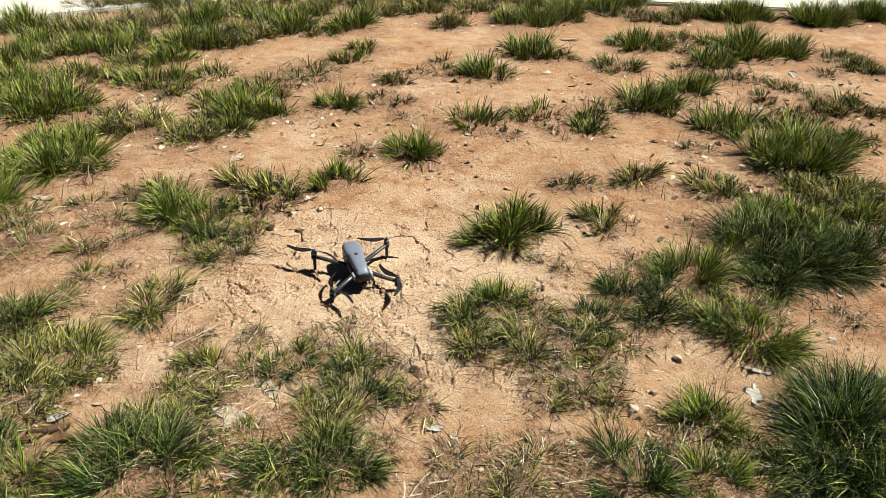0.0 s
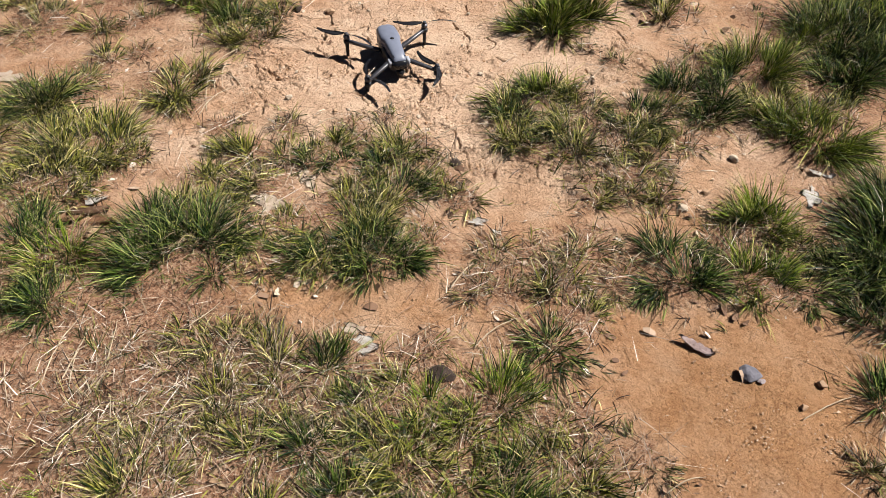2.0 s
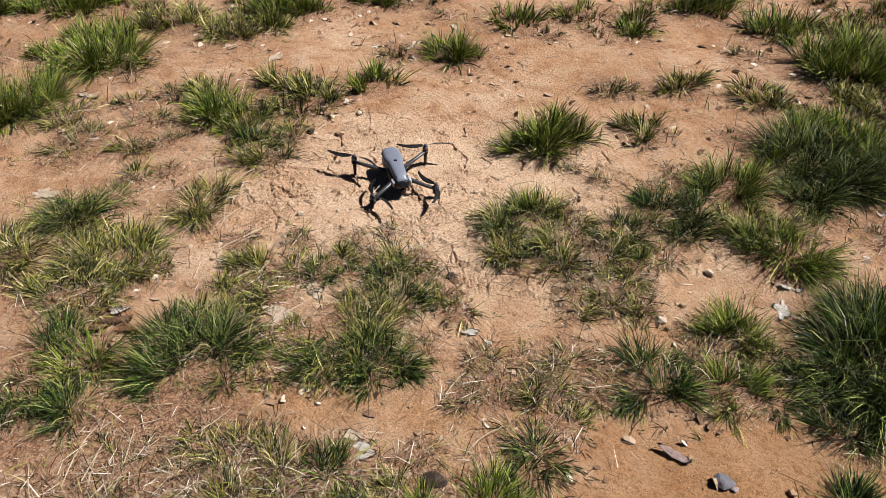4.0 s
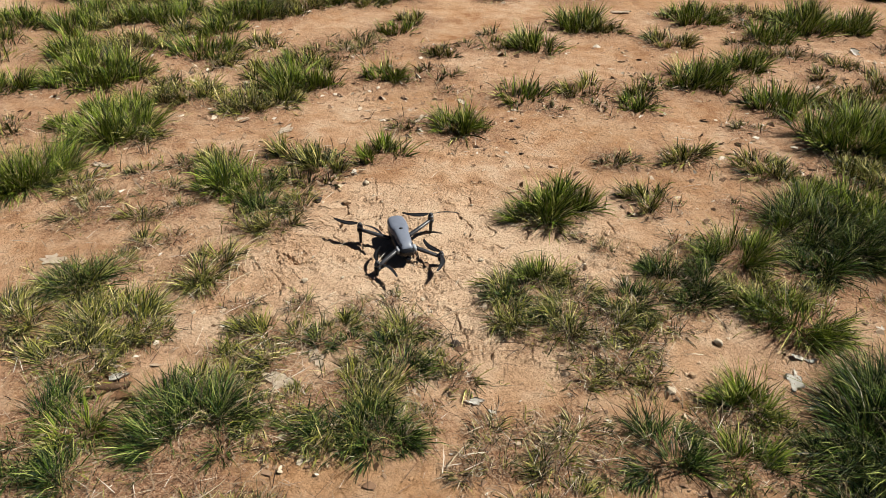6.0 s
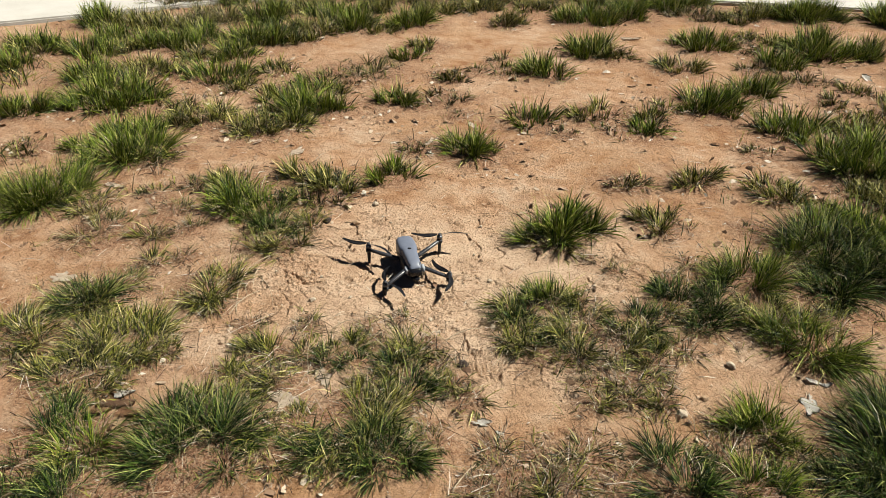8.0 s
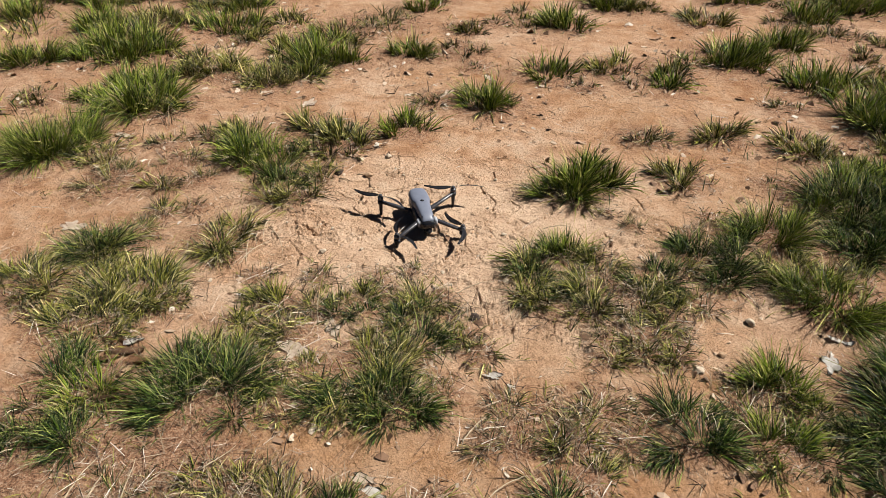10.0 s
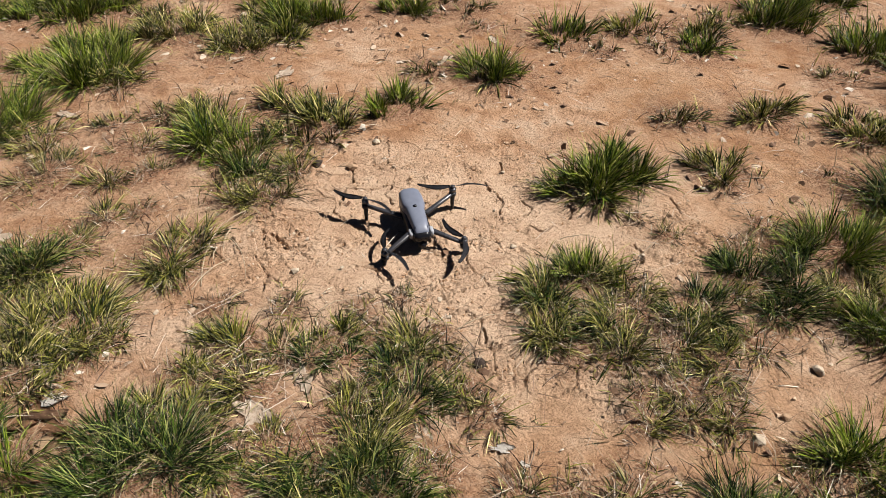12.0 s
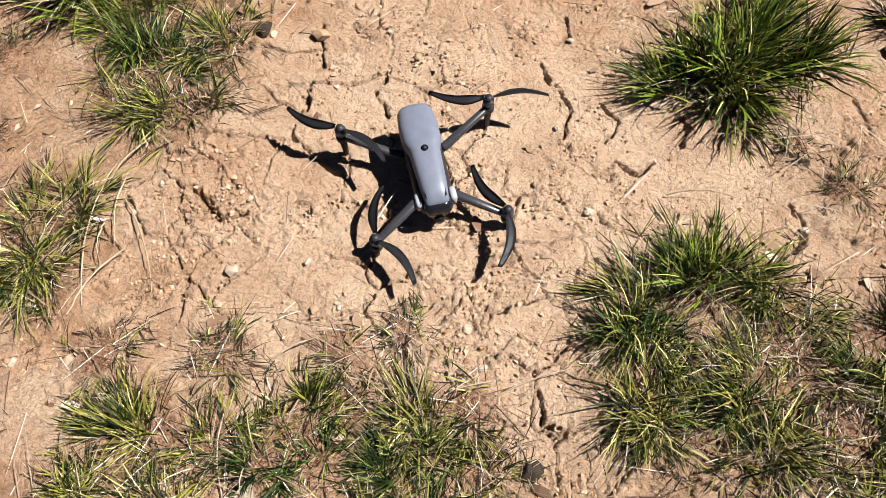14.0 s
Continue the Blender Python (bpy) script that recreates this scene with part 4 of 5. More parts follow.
# ---- loose litter on the ground ----
def straw_litter():
    rng = np.random.default_rng(5)
    root, size = [], []
    for x, y, r, style in TUFTS:
        many = int((1400 if style in ("dry", "mixed") else 500) * r)
        a, d = rng.random(many) * 2 * np.pi, r * (0.2 + np.abs(rng.normal(0, 0.45, many)))
        root.append(np.stack([x + d * np.cos(a), y + d * np.sin(a)], 1))
        size.append(0.012 + 0.075 * rng.random(many) ** 2)
    extra = 5200
    root.append(np.stack([rng.normal(-0.55, 0.30, extra), rng.normal(0.84, 0.16, extra)], 1))
    size.append(0.010 + 0.08 * rng.random(extra) ** 2.5)
    stray = 4500
    root.append(np.stack([rng.uniform(-1.8, 1.8, stray), rng.uniform(0.6, 3.4, stray)], 1))
    size.append(0.012 + 0.09 * rng.random(stray) ** 2)
    root, size = np.concatenate(root), np.concatenate(size)
    bare = np.exp(-((root[:, 0] + 0.22) / 0.30) ** 2 - ((root[:, 1] - 1.15) / 0.09) ** 2) + np.exp(-((root[:, 0] - 0.68) / 0.3) ** 2 - ((root[:, 1] - 0.92) / 0.25) ** 2) + 0.8 * np.exp(-((root[:, 0] + 0.15) / 0.5) ** 2 - ((root[:, 1] - 2.1) / 0.3) ** 2)
    keep = rng.random(len(root)) > bare
    root, size = root[keep], size[keep]
    z = swell(root[:, 0], root[:, 1]) + rng.uniform(0.002, 0.016, len(root))
    a = rng.random(len(root)) * 2 * np.pi
    lean = np.stack([np.cos(a), np.sin(a)], 1) * rng.normal(1.5, 0.05, len(root))[:, None]
    verts, quads, along = blades(np.column_stack([root, z]), lean, size, rng.uniform(0.0007, 0.0019, len(root)), rng.uniform(-0.05, 0.28, len(root)), rng, 2)
    ob = new("dry_straw_litter", sheet_mesh("dry_straw_litter", verts, quads, STRAW))
    tagged(ob, "scattered dry straw and dead grass stalks on soil", "straw litter", kind="stuff")


def crumbs():
    rng = np.random.default_rng(8)
    shapes = []
    for i in range(6):
        bm = bmesh.new()
        for p in rng.normal(0, 1, (6, 3)):
            bm.verts.new(Vector(p).normalized() * rng.uniform(0.8, 1.2))
        hull = bmesh.ops.convex_hull(bm, input=bm.verts)
        bmesh.ops.delete(bm, geom=[g for g in hull["geom_interior"] if isinstance(g, bmesh.types.BMVert)], context="VERTS")
        bm.verts.index_update()
        co = np.array([v.co[:] for v in bm.verts])
        shapes.append((co, np.array([[v.index for v in f.verts] for f in bm.faces])))
        bm.free()
    n = 36000
    x, y = rng.uniform(-1.35, 1.25, n), 0.5 + 2.9 * rng.random(n) ** 1.15
    keep = rng.random(n) < np.clip(-0.15 + 1.2 * ripple(x, y, 0.13, 41) + 0.5 * ripple(x, y, 0.045, 43) + 0.3 * ripple(x, y, 0.5, 42), 0.03, 1)
    x, y = x[keep], y[keep]
    # the dried-out clearing is strewn with more of them
    cx, cy = rng.uniform(-0.85, 0.6, 28000), rng.uniform(1.6, 2.65, 28000)
    keep = rng.random(28000) < np.clip(-0.12 + 1.0 * ripple(cx, cy, 0.16, 25) + 0.8 * ripple(cx, cy, 0.05, 29), 0.035, 1)
    # turned-over clods in the sandy hollow
    hx, hy = rng.normal(0.76, 0.15, 5000), rng.normal(0.86, 0.16, 5000)
    kept = rng.random(5000) < np.clip(-0.1 + 1.3 * ripple(hx, hy, 0.11, 61) + 0.8 * ripple(hx, hy, 0.04, 62), 0.02, 1)
    x, y = np.concatenate([x, cx[keep], hx[kept]]), np.concatenate([y, cy[keep], hy[kept]])
    n = len(x)
    size = 0.0011 + 0.0034 * rng.random(n) ** 6 + 0.0022 * rng.random(n) ** 2
    size[(x > 0.35) & (y < 1.35)] *= 0.6
    z = swell(x, y) - 0.10 * size
    verts, faces, start = [], [], 0
    for i in range(n):
        co, f = shapes[i % 6]
        a = rng.random() * 6.28
        c, s = math.cos(a), math.sin(a)
        p = co * (size[i] * np.array([1.3, 0.95, 0.5]))
        verts.append(np.stack([x[i] + p[:, 0] * c - p[:, 1] * s, y[i] + p[:, 0] * s + p[:, 1] * c, z[i] + p[:, 2] + size[i] * 0.3], 1))
        faces.append(f + start)
        start += len(co)
    ob = new("soil_crumbs", sheet_mesh("soil_crumbs", np.concatenate(verts), np.concatenate(faces), CRUMB))
    tagged(ob, "small crumbs of dry clay and grit on soil", "soil crumbs", kind="stuff")


def leaf_fragments():
    """Torn bits of dead leaf and bark, mostly caught round the tufts."""
    rng = np.random.default_rng(12)
    spots = []
    for x, y, r, style in TUFTS:
        many = int((190 if y < 3.0 else 420) * r)
        a, d = rng.random(many) * 2 * np.pi, r * (0.55 + 0.6 * rng.random(many))
        spots.append(np.stack([x + d * np.cos(a), y + d * np.sin(a)], 1))
    stray = 9000
    loose = np.stack([rng.uniform(-2.4, 2.6, stray), rng.uniform(0.55, 4.6, stray)], 1)
    away = np.clip((np.hypot(loose[:, 0] - 0.02, (loose[:, 1] - 2.05) * 1.1) - 0.65) / 0.4, 0.08, 1) * np.clip(0.6 + 0.9 * ripple(loose[:, 0], loose[:, 1], 0.25, 52), 0.1, 1)
    spots.append(loose[rng.random(stray) < away])
    p = np.concatenate(spots)
    p = p[rng.random(len(p)) > 0.92 * np.exp(-((p[:, 0] - 0.62) / 0.33) ** 4 - ((p[:, 1] - 0.93) / 0.30) ** 4)]
    n = len(p)
    size = (0.003 + 0.013 * rng.random(n) ** 2.2) * np.where(p[:, 1] > 2.3, 1.5, 1.0)
    a = rng.random(n) * 2 * np.pi
    tilt = rng.normal(0, 0.25, n)
    ahead = np.stack([np.cos(a) * np.cos(tilt), np.sin(a) * np.cos(tilt), np.sin(tilt)], 1)
    side = np.stack([-np.sin(a), np.cos(a), rng.normal(0, 0.3, n)], 1)
    base = np.column_stack([p, swell(p[:, 0], p[:, 1]) + 0.002 + 0.12 * size])
    rows = []
    for u in (-1, 0, 1):
        for v in (-1, 1):
            k = size * (1 if u == 0 else rng.uniform(0.25, 0.9, n))
            rows.append(base + ahead * (u * size)[:, None] + side * (v * 0.55 * k)[:, None] + np.array([0, 0, 1.0]) * (0.3 * size * (u == 0) * rng.normal(0, 1, n))[:, None])
    verts = np.stack(rows, 1).reshape(-1, 3)
    quads = (np.arange(n)[:, None, None] * 6 + np.array([[0, 1, 3, 2], [2, 3, 5, 4]])[None]).reshape(-1, 4)
    ob = new("leaf_fragments", sheet_mesh("leaf_fragments", verts, quads, FRAGMENT))
    tagged(ob, "torn brown and bleached scraps of dead leaves", "leaf litter", kind="stuff")


def meadow():
    """The same thin grass goes on round about, as one cover of the ground."""
    rng = np.random.default_rng(77)
    centres = rng.uniform((-7.0, -4.0), (7.0, 5.6), (420, 2))
    reach = np.abs(centres[:, 0] - 0.1) > 0.75 + 0.62 * np.maximum(centres[:, 1] - 0.2, -0.3)
    path_edge = np.interp(centres[:, 0], (-9, -5.4, -3.9, -2.6, 0.4, 9), (2.2, 4.0, 4.95, 5.95, 6.7, 5.9))
    centres = centres[reach & (centres[:, 1] < path_edge - 0.25)]
    many = 42
    root = np.repeat(centres, many, 0) + rng.normal(0, 0.075, (len(centres) * many, 2))
    z = np.zeros(len(root))
    near = (np.abs(root[:, 0]) < 4.5) & (root[:, 1] > -1.0)
    z[near] = swell(root[near, 0], root[near, 1])
    n = len(root)
    verts, quads, along = blades(np.column_stack([root, z]), rng.normal(0, 0.45, (n, 2)), rng.uniform(0.05, 0.15, n), rng.uniform(0.005, 0.009, n), rng.uniform(0.1, 0.9, n), rng, 2)
    ob = new("meadow_grass", sheet_mesh("meadow_grass", verts, quads, GREEN["mixed"], floats=(("along", along),)))
    tagged(ob, "thin scattered grass cover over dry bare ground", "grass", kind="stuff")


def sprigs():
    """Single weak shoots and dead wisps that come up between the tufts and along their ragged rims."""
    rng = np.random.default_rng(23)
    spots = []
    for x, y, r, style in TUFTS:
        if y > 4.6:
            continue
        many = int((230 if y < 2.4 else 110) * r * (1.4 if style in ("dry", "mixed") else 1.0))
        a, d = rng.random(many) * 2 * np.pi, r * (0.55 + np.abs(rng.normal(0, 0.55, many)))
        spots.append(np.stack([x + d * np.cos(a), y + d * np.sin(a)], 1))
    spots.append(np.stack([rng.normal(-0.55, 0.28, 800), rng.normal(0.84, 0.15, 800)], 1))
    p = np.concatenate(spots)
    bare = (np.exp(-((p[:, 0] + 0.22) / 0.30) ** 4 - ((p[:, 1] - 1.15) / 0.09) ** 4) + np.exp(-((p[:, 0] - 0.66) / 0.3) ** 4 - ((p[:, 1] - 0.92) / 0.24) ** 4)
            + np.exp(-((p[:, 0] + 0.17) / 0.52) ** 4 - ((p[:, 1] - 2.08) / 0.30) ** 4))
    p = p[rng.random(len(p)) > bare]
    fresh = rng.random(len(p)) < 0.30
    for chosen, material, name, label in ((fresh, GREEN["mixed"], "sparse_grass", "thin green grass shoots between the tufts"), (~fresh, DRY, "dead_grass", "dead brown and straw-coloured grass wisps")):
        q = p[chosen]
        many = rng.integers(3, 9, len(q))
        owner = np.repeat(np.arange(len(q)), many)
        n = len(owner)
        tall = rng.uniform(0.020, 0.075, len(q))[owner] * np.where(q[owner, 1] > 2.4, 1.3, 1.0)
        root = q[owner] + rng.normal(0, 0.006, (n, 2))
        z = swell(root[:, 0], root[:, 1])
        lean = (rng.normal(0, 0.6, (len(q), 2))[owner] + rng.normal(0, 0.6, (n, 2))) * (1.0 if name == "sparse_grass" else 1.5)
        verts, quads, along = blades(np.column_stack([root, z]), lean, tall * rng.uniform(0.5, 1.2, n), rng.uniform(0.0012, 0.0026, n) * np.where(q[owner, 1] > 2.4, 1.5, 1.0), rng.uniform(0.2, 1.6, n), rng, 3)
        tagged(new(name, sheet_mesh(name, verts, quads, material, floats=(("along", along),))), label, "grass", kind="stuff")


straw_litter()
sprigs()
crumbs()
meadow()
leaf_fragments()

LEAF_LABELS = {
    "pale": "pale curled dead leaf lying on the dry soil",
    "white": "bleached whitish dead leaf lying on the soil",
    "tan": "tan dry dead leaf with torn curled edges",
    "pink": "crumpled pinkish-grey dead leaf on bare soil",
    "brown": "dark brown shrivelled dead leaf on the ground",
}
count_leaves = [0]


def dead_leaf(x, y, size, tone, crumple=1.0):
    count_leaves[0] += 1
    rng = random.Random(count_leaves[0] * 31)
    bm = bmesh.new()
    size *= 0.9
    spokes, rings = 20, 4
    longer = rng.uniform(1.05, 1.35)
    lobes, phase = rng.choice((0, 2, 3, 5)), rng.uniform(0, 6.28)
    ragged = [rng.uniform(0.68, 1.14) * (0.55 if rng.random() < 0.12 else 1.0) for _ in range(spokes)]
    curl, twist, fold, axis_turn = rng.uniform(0.02, 0.16), rng.uniform(-0.2, 0.2), rng.uniform(-0.10, 0.28), rng.uniform(0, 3.14)
    middle = bm.verts.new((0, 0, 0))
    rows = []
    for i in range(1, rings + 1):
        row = []
        for k in range(spokes):
            t = 2 * math.pi * k / spokes
            f = i / rings
            r = size * f * (1 + (ragged[k] - 1) * f) * (1 + 0.16 * f * math.cos(lobes * t + phase))
            x0, y0 = r * longer * math.cos(t) * (1 + 0.35 * abs(math.cos(t)) ** 5), r * 0.8 * math.sin(t)
            u = x0 * math.cos(axis_turn) + y0 * math.sin(axis_turn)
            z0 = curl * u * u / size + twist * x0 * y0 / size + fold * abs(y0) + 0.028 * crumple * size * rng.uniform(-1, 1) * (1.4 - 0.4 * f) - 0.06 * size * (abs(y0) < 0.12 * size)
            row.append(bm.verts.new((x0, y0, z0)))
        rows.append(row)
    for k in range(spokes):
        q = (k + 1) % spokes
        bm.faces.new((middle, rows[0][k], rows[0][q]))
        for a, b in zip(rows, rows[1:]):
            bm.faces.new((a[k], b[k], b[q], a[q]))
    bmesh.ops.solidify(bm, geom=bm.faces[:], thickness=0.0006)
    bmesh.ops.recalc_face_normals(bm, faces=bm.faces)
    low = min(v.co.z for v in bm.verts)
    bmesh.ops.translate(bm, verts=bm.verts, vec=(0, 0, -low))
    leaf = tagged(part("dead_leaf", bm, LEAF[tone]), LEAF_LABELS[tone], "leaf", "dead leaves on the ground")
    leaf.matrix_world = pose(x, y, ground_z(x, y) + 0.002, rng.uniform(-8, 8), rng.uniform(-8, 8), rng.uniform(0, 360))


STONE_LABELS = {
    "cream": "small cream-coloured pebble on bare dry soil",
    "tan": "small tan clay clod lying on dry soil",
    "grey": "small pinkish-grey angular stone on bare soil",
    "blue": "dark slate-grey angular stone on bare soil",
    "dark": "dark brown lump for crumbly clods and one patch of shade",
}


def stone(x, y, size, tone):
    rng = random.Random(int(abs(x) * 7919 + y * 104729))
    bm = bmesh.new()
    for k in range(22):
        v = Vector((rng.gauss(0, 1), rng.gauss(0, 1), rng.gauss(0, 1))).normalized()
        bm.verts.new(v * rng.uniform(0.8, 1.15))
    hull = bmesh.ops.convex_hull(bm, input=bm.verts)
    bmesh.ops.delete(bm, geom=[g for g in hull["geom_interior"] if isinstance(g, bmesh.types.BMVert)], context="VERTS")
    bmesh.ops.bevel(bm, geom=bm.edges[:], offset=0.06, segments=1, affect="EDGES")
    bmesh.ops.scale(bm, verts=bm.verts, vec=(size * 1.05, size * 0.78, size * 0.55))
    bmesh.ops.translate(bm, verts=bm.verts, vec=(0, 0, size * 0.25))
    s = tagged(part("stone", bm, STONE[tone], smooth=False), STONE_LABELS[tone], "stone", "stones on the ground")
    s.matrix_world = pose(x, y, ground_z(x, y), 0, 0, rng.uniform(0, 360))


def bark(x, y, size, lie):
    rng = random.Random(int(abs(x) * 5003 + y * 911))
    bm = bmesh.new()
    nu, nv = 9, 6
    grid = []
    for i in range(nu):
        u = -1 + 2 * i / (nu - 1)
        row = []
        for j in range(nv):
            v = -1 + 2 * j / (nv - 1)
            z = size * 0.24 * (1 - v * v) + size * 0.05 * rng.uniform(-1, 1)
            row.append(bm.verts.new((u * size + size * 0.1 * rng.uniform(-1, 1), v * size * 0.33 * (1 - 0.25 * abs(u)) * rng.uniform(0.85, 1.15), z)))
        grid.append(row)
    for i in range(nu - 1):
        for j in range(nv - 1):
            bm.faces.new((grid[i][j], grid[i + 1][j], grid[i + 1][j + 1], grid[i][j + 1]))
    bmesh.ops.solidify(bm, geom=bm.faces[:], thickness=size * 0.12)
    low = min(v.co.z for v in bm.verts)
    bmesh.ops.translate(bm, verts=bm.verts, vec=(0, 0, -low))
    b = tagged(part("bark_piece", bm, BARK), "weathered brown piece of bark among grass", "bark", "bark pieces in the grass")
    b.matrix_world = pose(x, y, ground_z(x, y) + 0.004, 0, 0, rng.uniform(-15, 15) + (75 if lie == "upright" else 0))


dead_leaf(-0.967, 2.990, 0.046, "pale")
dead_leaf(0.537, 1.090, 0.025, "pink", 1.6)
dead_leaf(0.112, 3.387, 0.035, "pale")
dead_leaf(1.227, 3.820, 0.030, "white")
dead_leaf(1.431, 3.492, 0.038, "white")
dead_leaf(1.282, 3.552, 0.025, "white")
dead_leaf(2.194, 4.688, 0.039, "white")
dead_leaf(-0.474, 1.403, 0.046, "pale")
dead_leaf(-0.958, 1.433, 0.052, "pale")
dead_leaf(-0.921, 1.379, 0.034, "white")
dead_leaf(-0.562, 2.706, 0.034, "pale")
dead_leaf(-0.349, 3.201, 0.050, "pale")
dead_leaf(-0.536, 3.708, 0.029, "white")
dead_leaf(-1.207, 3.069, 0.040, "pale")
dead_leaf(-0.190, 3.470, 0.030, "pale")
dead_leaf(-0.409, 1.516, 0.032, "pale")
dead_leaf(-0.119, 1.423, 0.021, "pale")
dead_leaf(0.042, 1.416, 0.019, "white")
dead_leaf(0.094, 1.381, 0.016, "white")
dead_leaf(0.848, 1.443, 0.021, "pale")
dead_leaf(1.245, 1.879, 0.018, "white")
dead_leaf(0.277, 1.354, 0.018, "pale")
dead_leaf(1.344, 2.569, 0.025, "white")
dead_leaf(1.564, 2.523, 0.020, "white")
dead_leaf(-2.188, 3.475, 0.056, "pale")
dead_leaf(-1.915, 3.506, 0.038, "pale")
dead_leaf(-1.511, 2.897, 0.031, "white")
dead_leaf(-1.569, 2.270, 0.045, "pale")
dead_leaf(-1.626, 2.541, 0.037, "pale")
dead_leaf(-0.807, 4.286, 0.029, "pale")
dead_leaf(-0.853, 4.091, 0.025, "pale")
dead_leaf(0.790, 5.367, 0.063, "pale")
dead_leaf(1.686, 5.269, 0.059, "white")
dead_leaf(1.970, 4.459, 0.032, "white")
dead_leaf(1.141, 3.882, 0.034, "white")
dead_leaf(0.587, 3.704, 0.025, "white")
dead_leaf(0.915, 1.605, 0.034, "white", 2.0)
dead_leaf(0.962, 1.700, 0.030, "white", 2.2)
dead_leaf(1.058, 1.805, 0.027, "white")
dead_leaf(0.957, 1.579, 0.017, "pale")
dead_leaf(0.363, 1.946, 0.015, "white")
dead_leaf(1.379, 2.127, 0.020, "white")
dead_leaf(1.635, 2.445, 0.023, "white")
dead_leaf(-1.541, 2.894, 0.029, "brown")
dead_leaf(-2.054, 3.812, 0.044, "brown")
dead_leaf(-1.768, 5.751, 0.060, "pale")
dead_leaf(-2.745, 5.410, 0.051, "pale")
dead_leaf(1.505, 3.341, 0.037, "pale")
dead_leaf(-1.421, 1.864, 0.044, "pale")
dead_leaf(-1.849, 2.935, 0.043, "pale")
dead_leaf(-2.451, 3.384, 0.050, "pale")
dead_leaf(-0.178, 1.011, 0.034, "white")
dead_leaf(-0.202, 1.053, 0.023, "pale")
dead_leaf(-0.747, 1.007, 0.024, "white")
dead_leaf(-0.368, 0.708, 0.035, "tan")
dead_leaf(-0.370, 0.652, 0.025, "tan")
dead_leaf(-0.279, 0.686, 0.021, "pale")
dead_leaf(-0.754, 0.671, 0.052, "brown")
dead_leaf(-0.744, 0.598, 0.038, "tan")
dead_leaf(0.471, 0.703, 0.016, "white")
dead_leaf(-0.468, 0.791, 0.015, "pale")
dead_leaf(-0.780, 1.053, 0.023, "brown")
dead_leaf(0.014, 0.795, 0.018, "pale")
dead_leaf(-0.679, 0.833, 0.034, "brown")
dead_leaf(-0.402, 0.613, 0.030, "brown")
dead_leaf(-0.616, 0.588, 0.037, "tan")
stone(-0.486, 2.528, 0.018, "cream")
stone(0.563, 1.521, 0.019, "cream")
stone(-0.547, 1.856, 0.013, "cream")
stone(0.735, 1.734, 0.016, "cream")
stone(0.634, 1.591, 0.013, "tan")
stone(-0.639, 2.360, 0.024, "dark")
stone(-0.031, 1.632, 0.020, "dark")
stone(0.626, 1.027, 0.026, "blue")
stone(0.571, 1.086, 0.009, "tan")
# dark lump added where there is only shade under a grass clump
stone(-0.005, 0.957, 0.031, "dark")
stone(0.652, 1.012, 0.009, "grey")
stone(0.721, 0.957, 0.011, "tan")
stone(0.774, 1.017, 0.012, "tan")
stone(-0.529, 2.369, 0.019, "tan")
stone(-0.397, 1.816, 0.009, "tan")
stone(-0.157, 1.826, 0.007, "tan")
stone(0.014, 2.065, 0.009, "cream")
stone(-0.743, 1.933, 0.008, "cream")
stone(-0.730, 1.807, 0.010, "tan")
stone(0.234, 1.800, 0.010, "cream")
stone(-0.839, 1.656, 0.009, "tan")
stone(-0.437, 2.443, 0.011, "tan")
stone(-0.333, 2.346, 0.010, "tan")
stone(-0.154, 1.825, 0.0085, "cream")
stone(-0.122, 1.769, 0.0080, "cream")
stone(-0.556, 1.993, 0.0070, "cream")
stone(-0.429, 1.895, 0.0070, "cream")
stone(-0.399, 2.399, 0.0070, "cream")
stone(-0.332, 2.344, 0.0080, "tan")
stone(-0.051, 2.440, 0.0070, "cream")
stone(-0.833, 1.655, 0.0100, "cream")
stone(-0.845, 2.056, 0.0090, "cream")
stone(-0.541, 1.620, 0.0090, "tan")
stone(0.012, 2.063, 0.0090, "cream")
stone(-0.436, 2.438, 0.0090, "cream")
stone(0.365, 2.085, 0.0080, "cream")
stone(-0.083, 2.104, 0.0060, "tan")
stone(-0.360, 1.827, 0.0060, "cream")
stone(0.099, 2.439, 0.0070, "tan")
stone(-0.057, 2.228, 0.0060, "cream")
stone(-0.716, 1.996, 0.0060, "cream")
stone(-0.883, 1.969, 0.0060, "cream")
bark(-0.915, 1.330, 0.046, "flat")
bark(-0.862, 1.240, 0.040, "upright")
bark(-0.884, 1.176, 0.042, "flat")
dead_leaf(-0.945, 1.318, 0.040, "brown", 3.0)
dead_leaf(-0.880, 1.300, 0.036, "brown", 3.0)
dead_leaf(-0.850, 1.262, 0.034, "tan", 2.5)
dead_leaf(-0.870, 1.205, 0.034, "brown", 3.0)


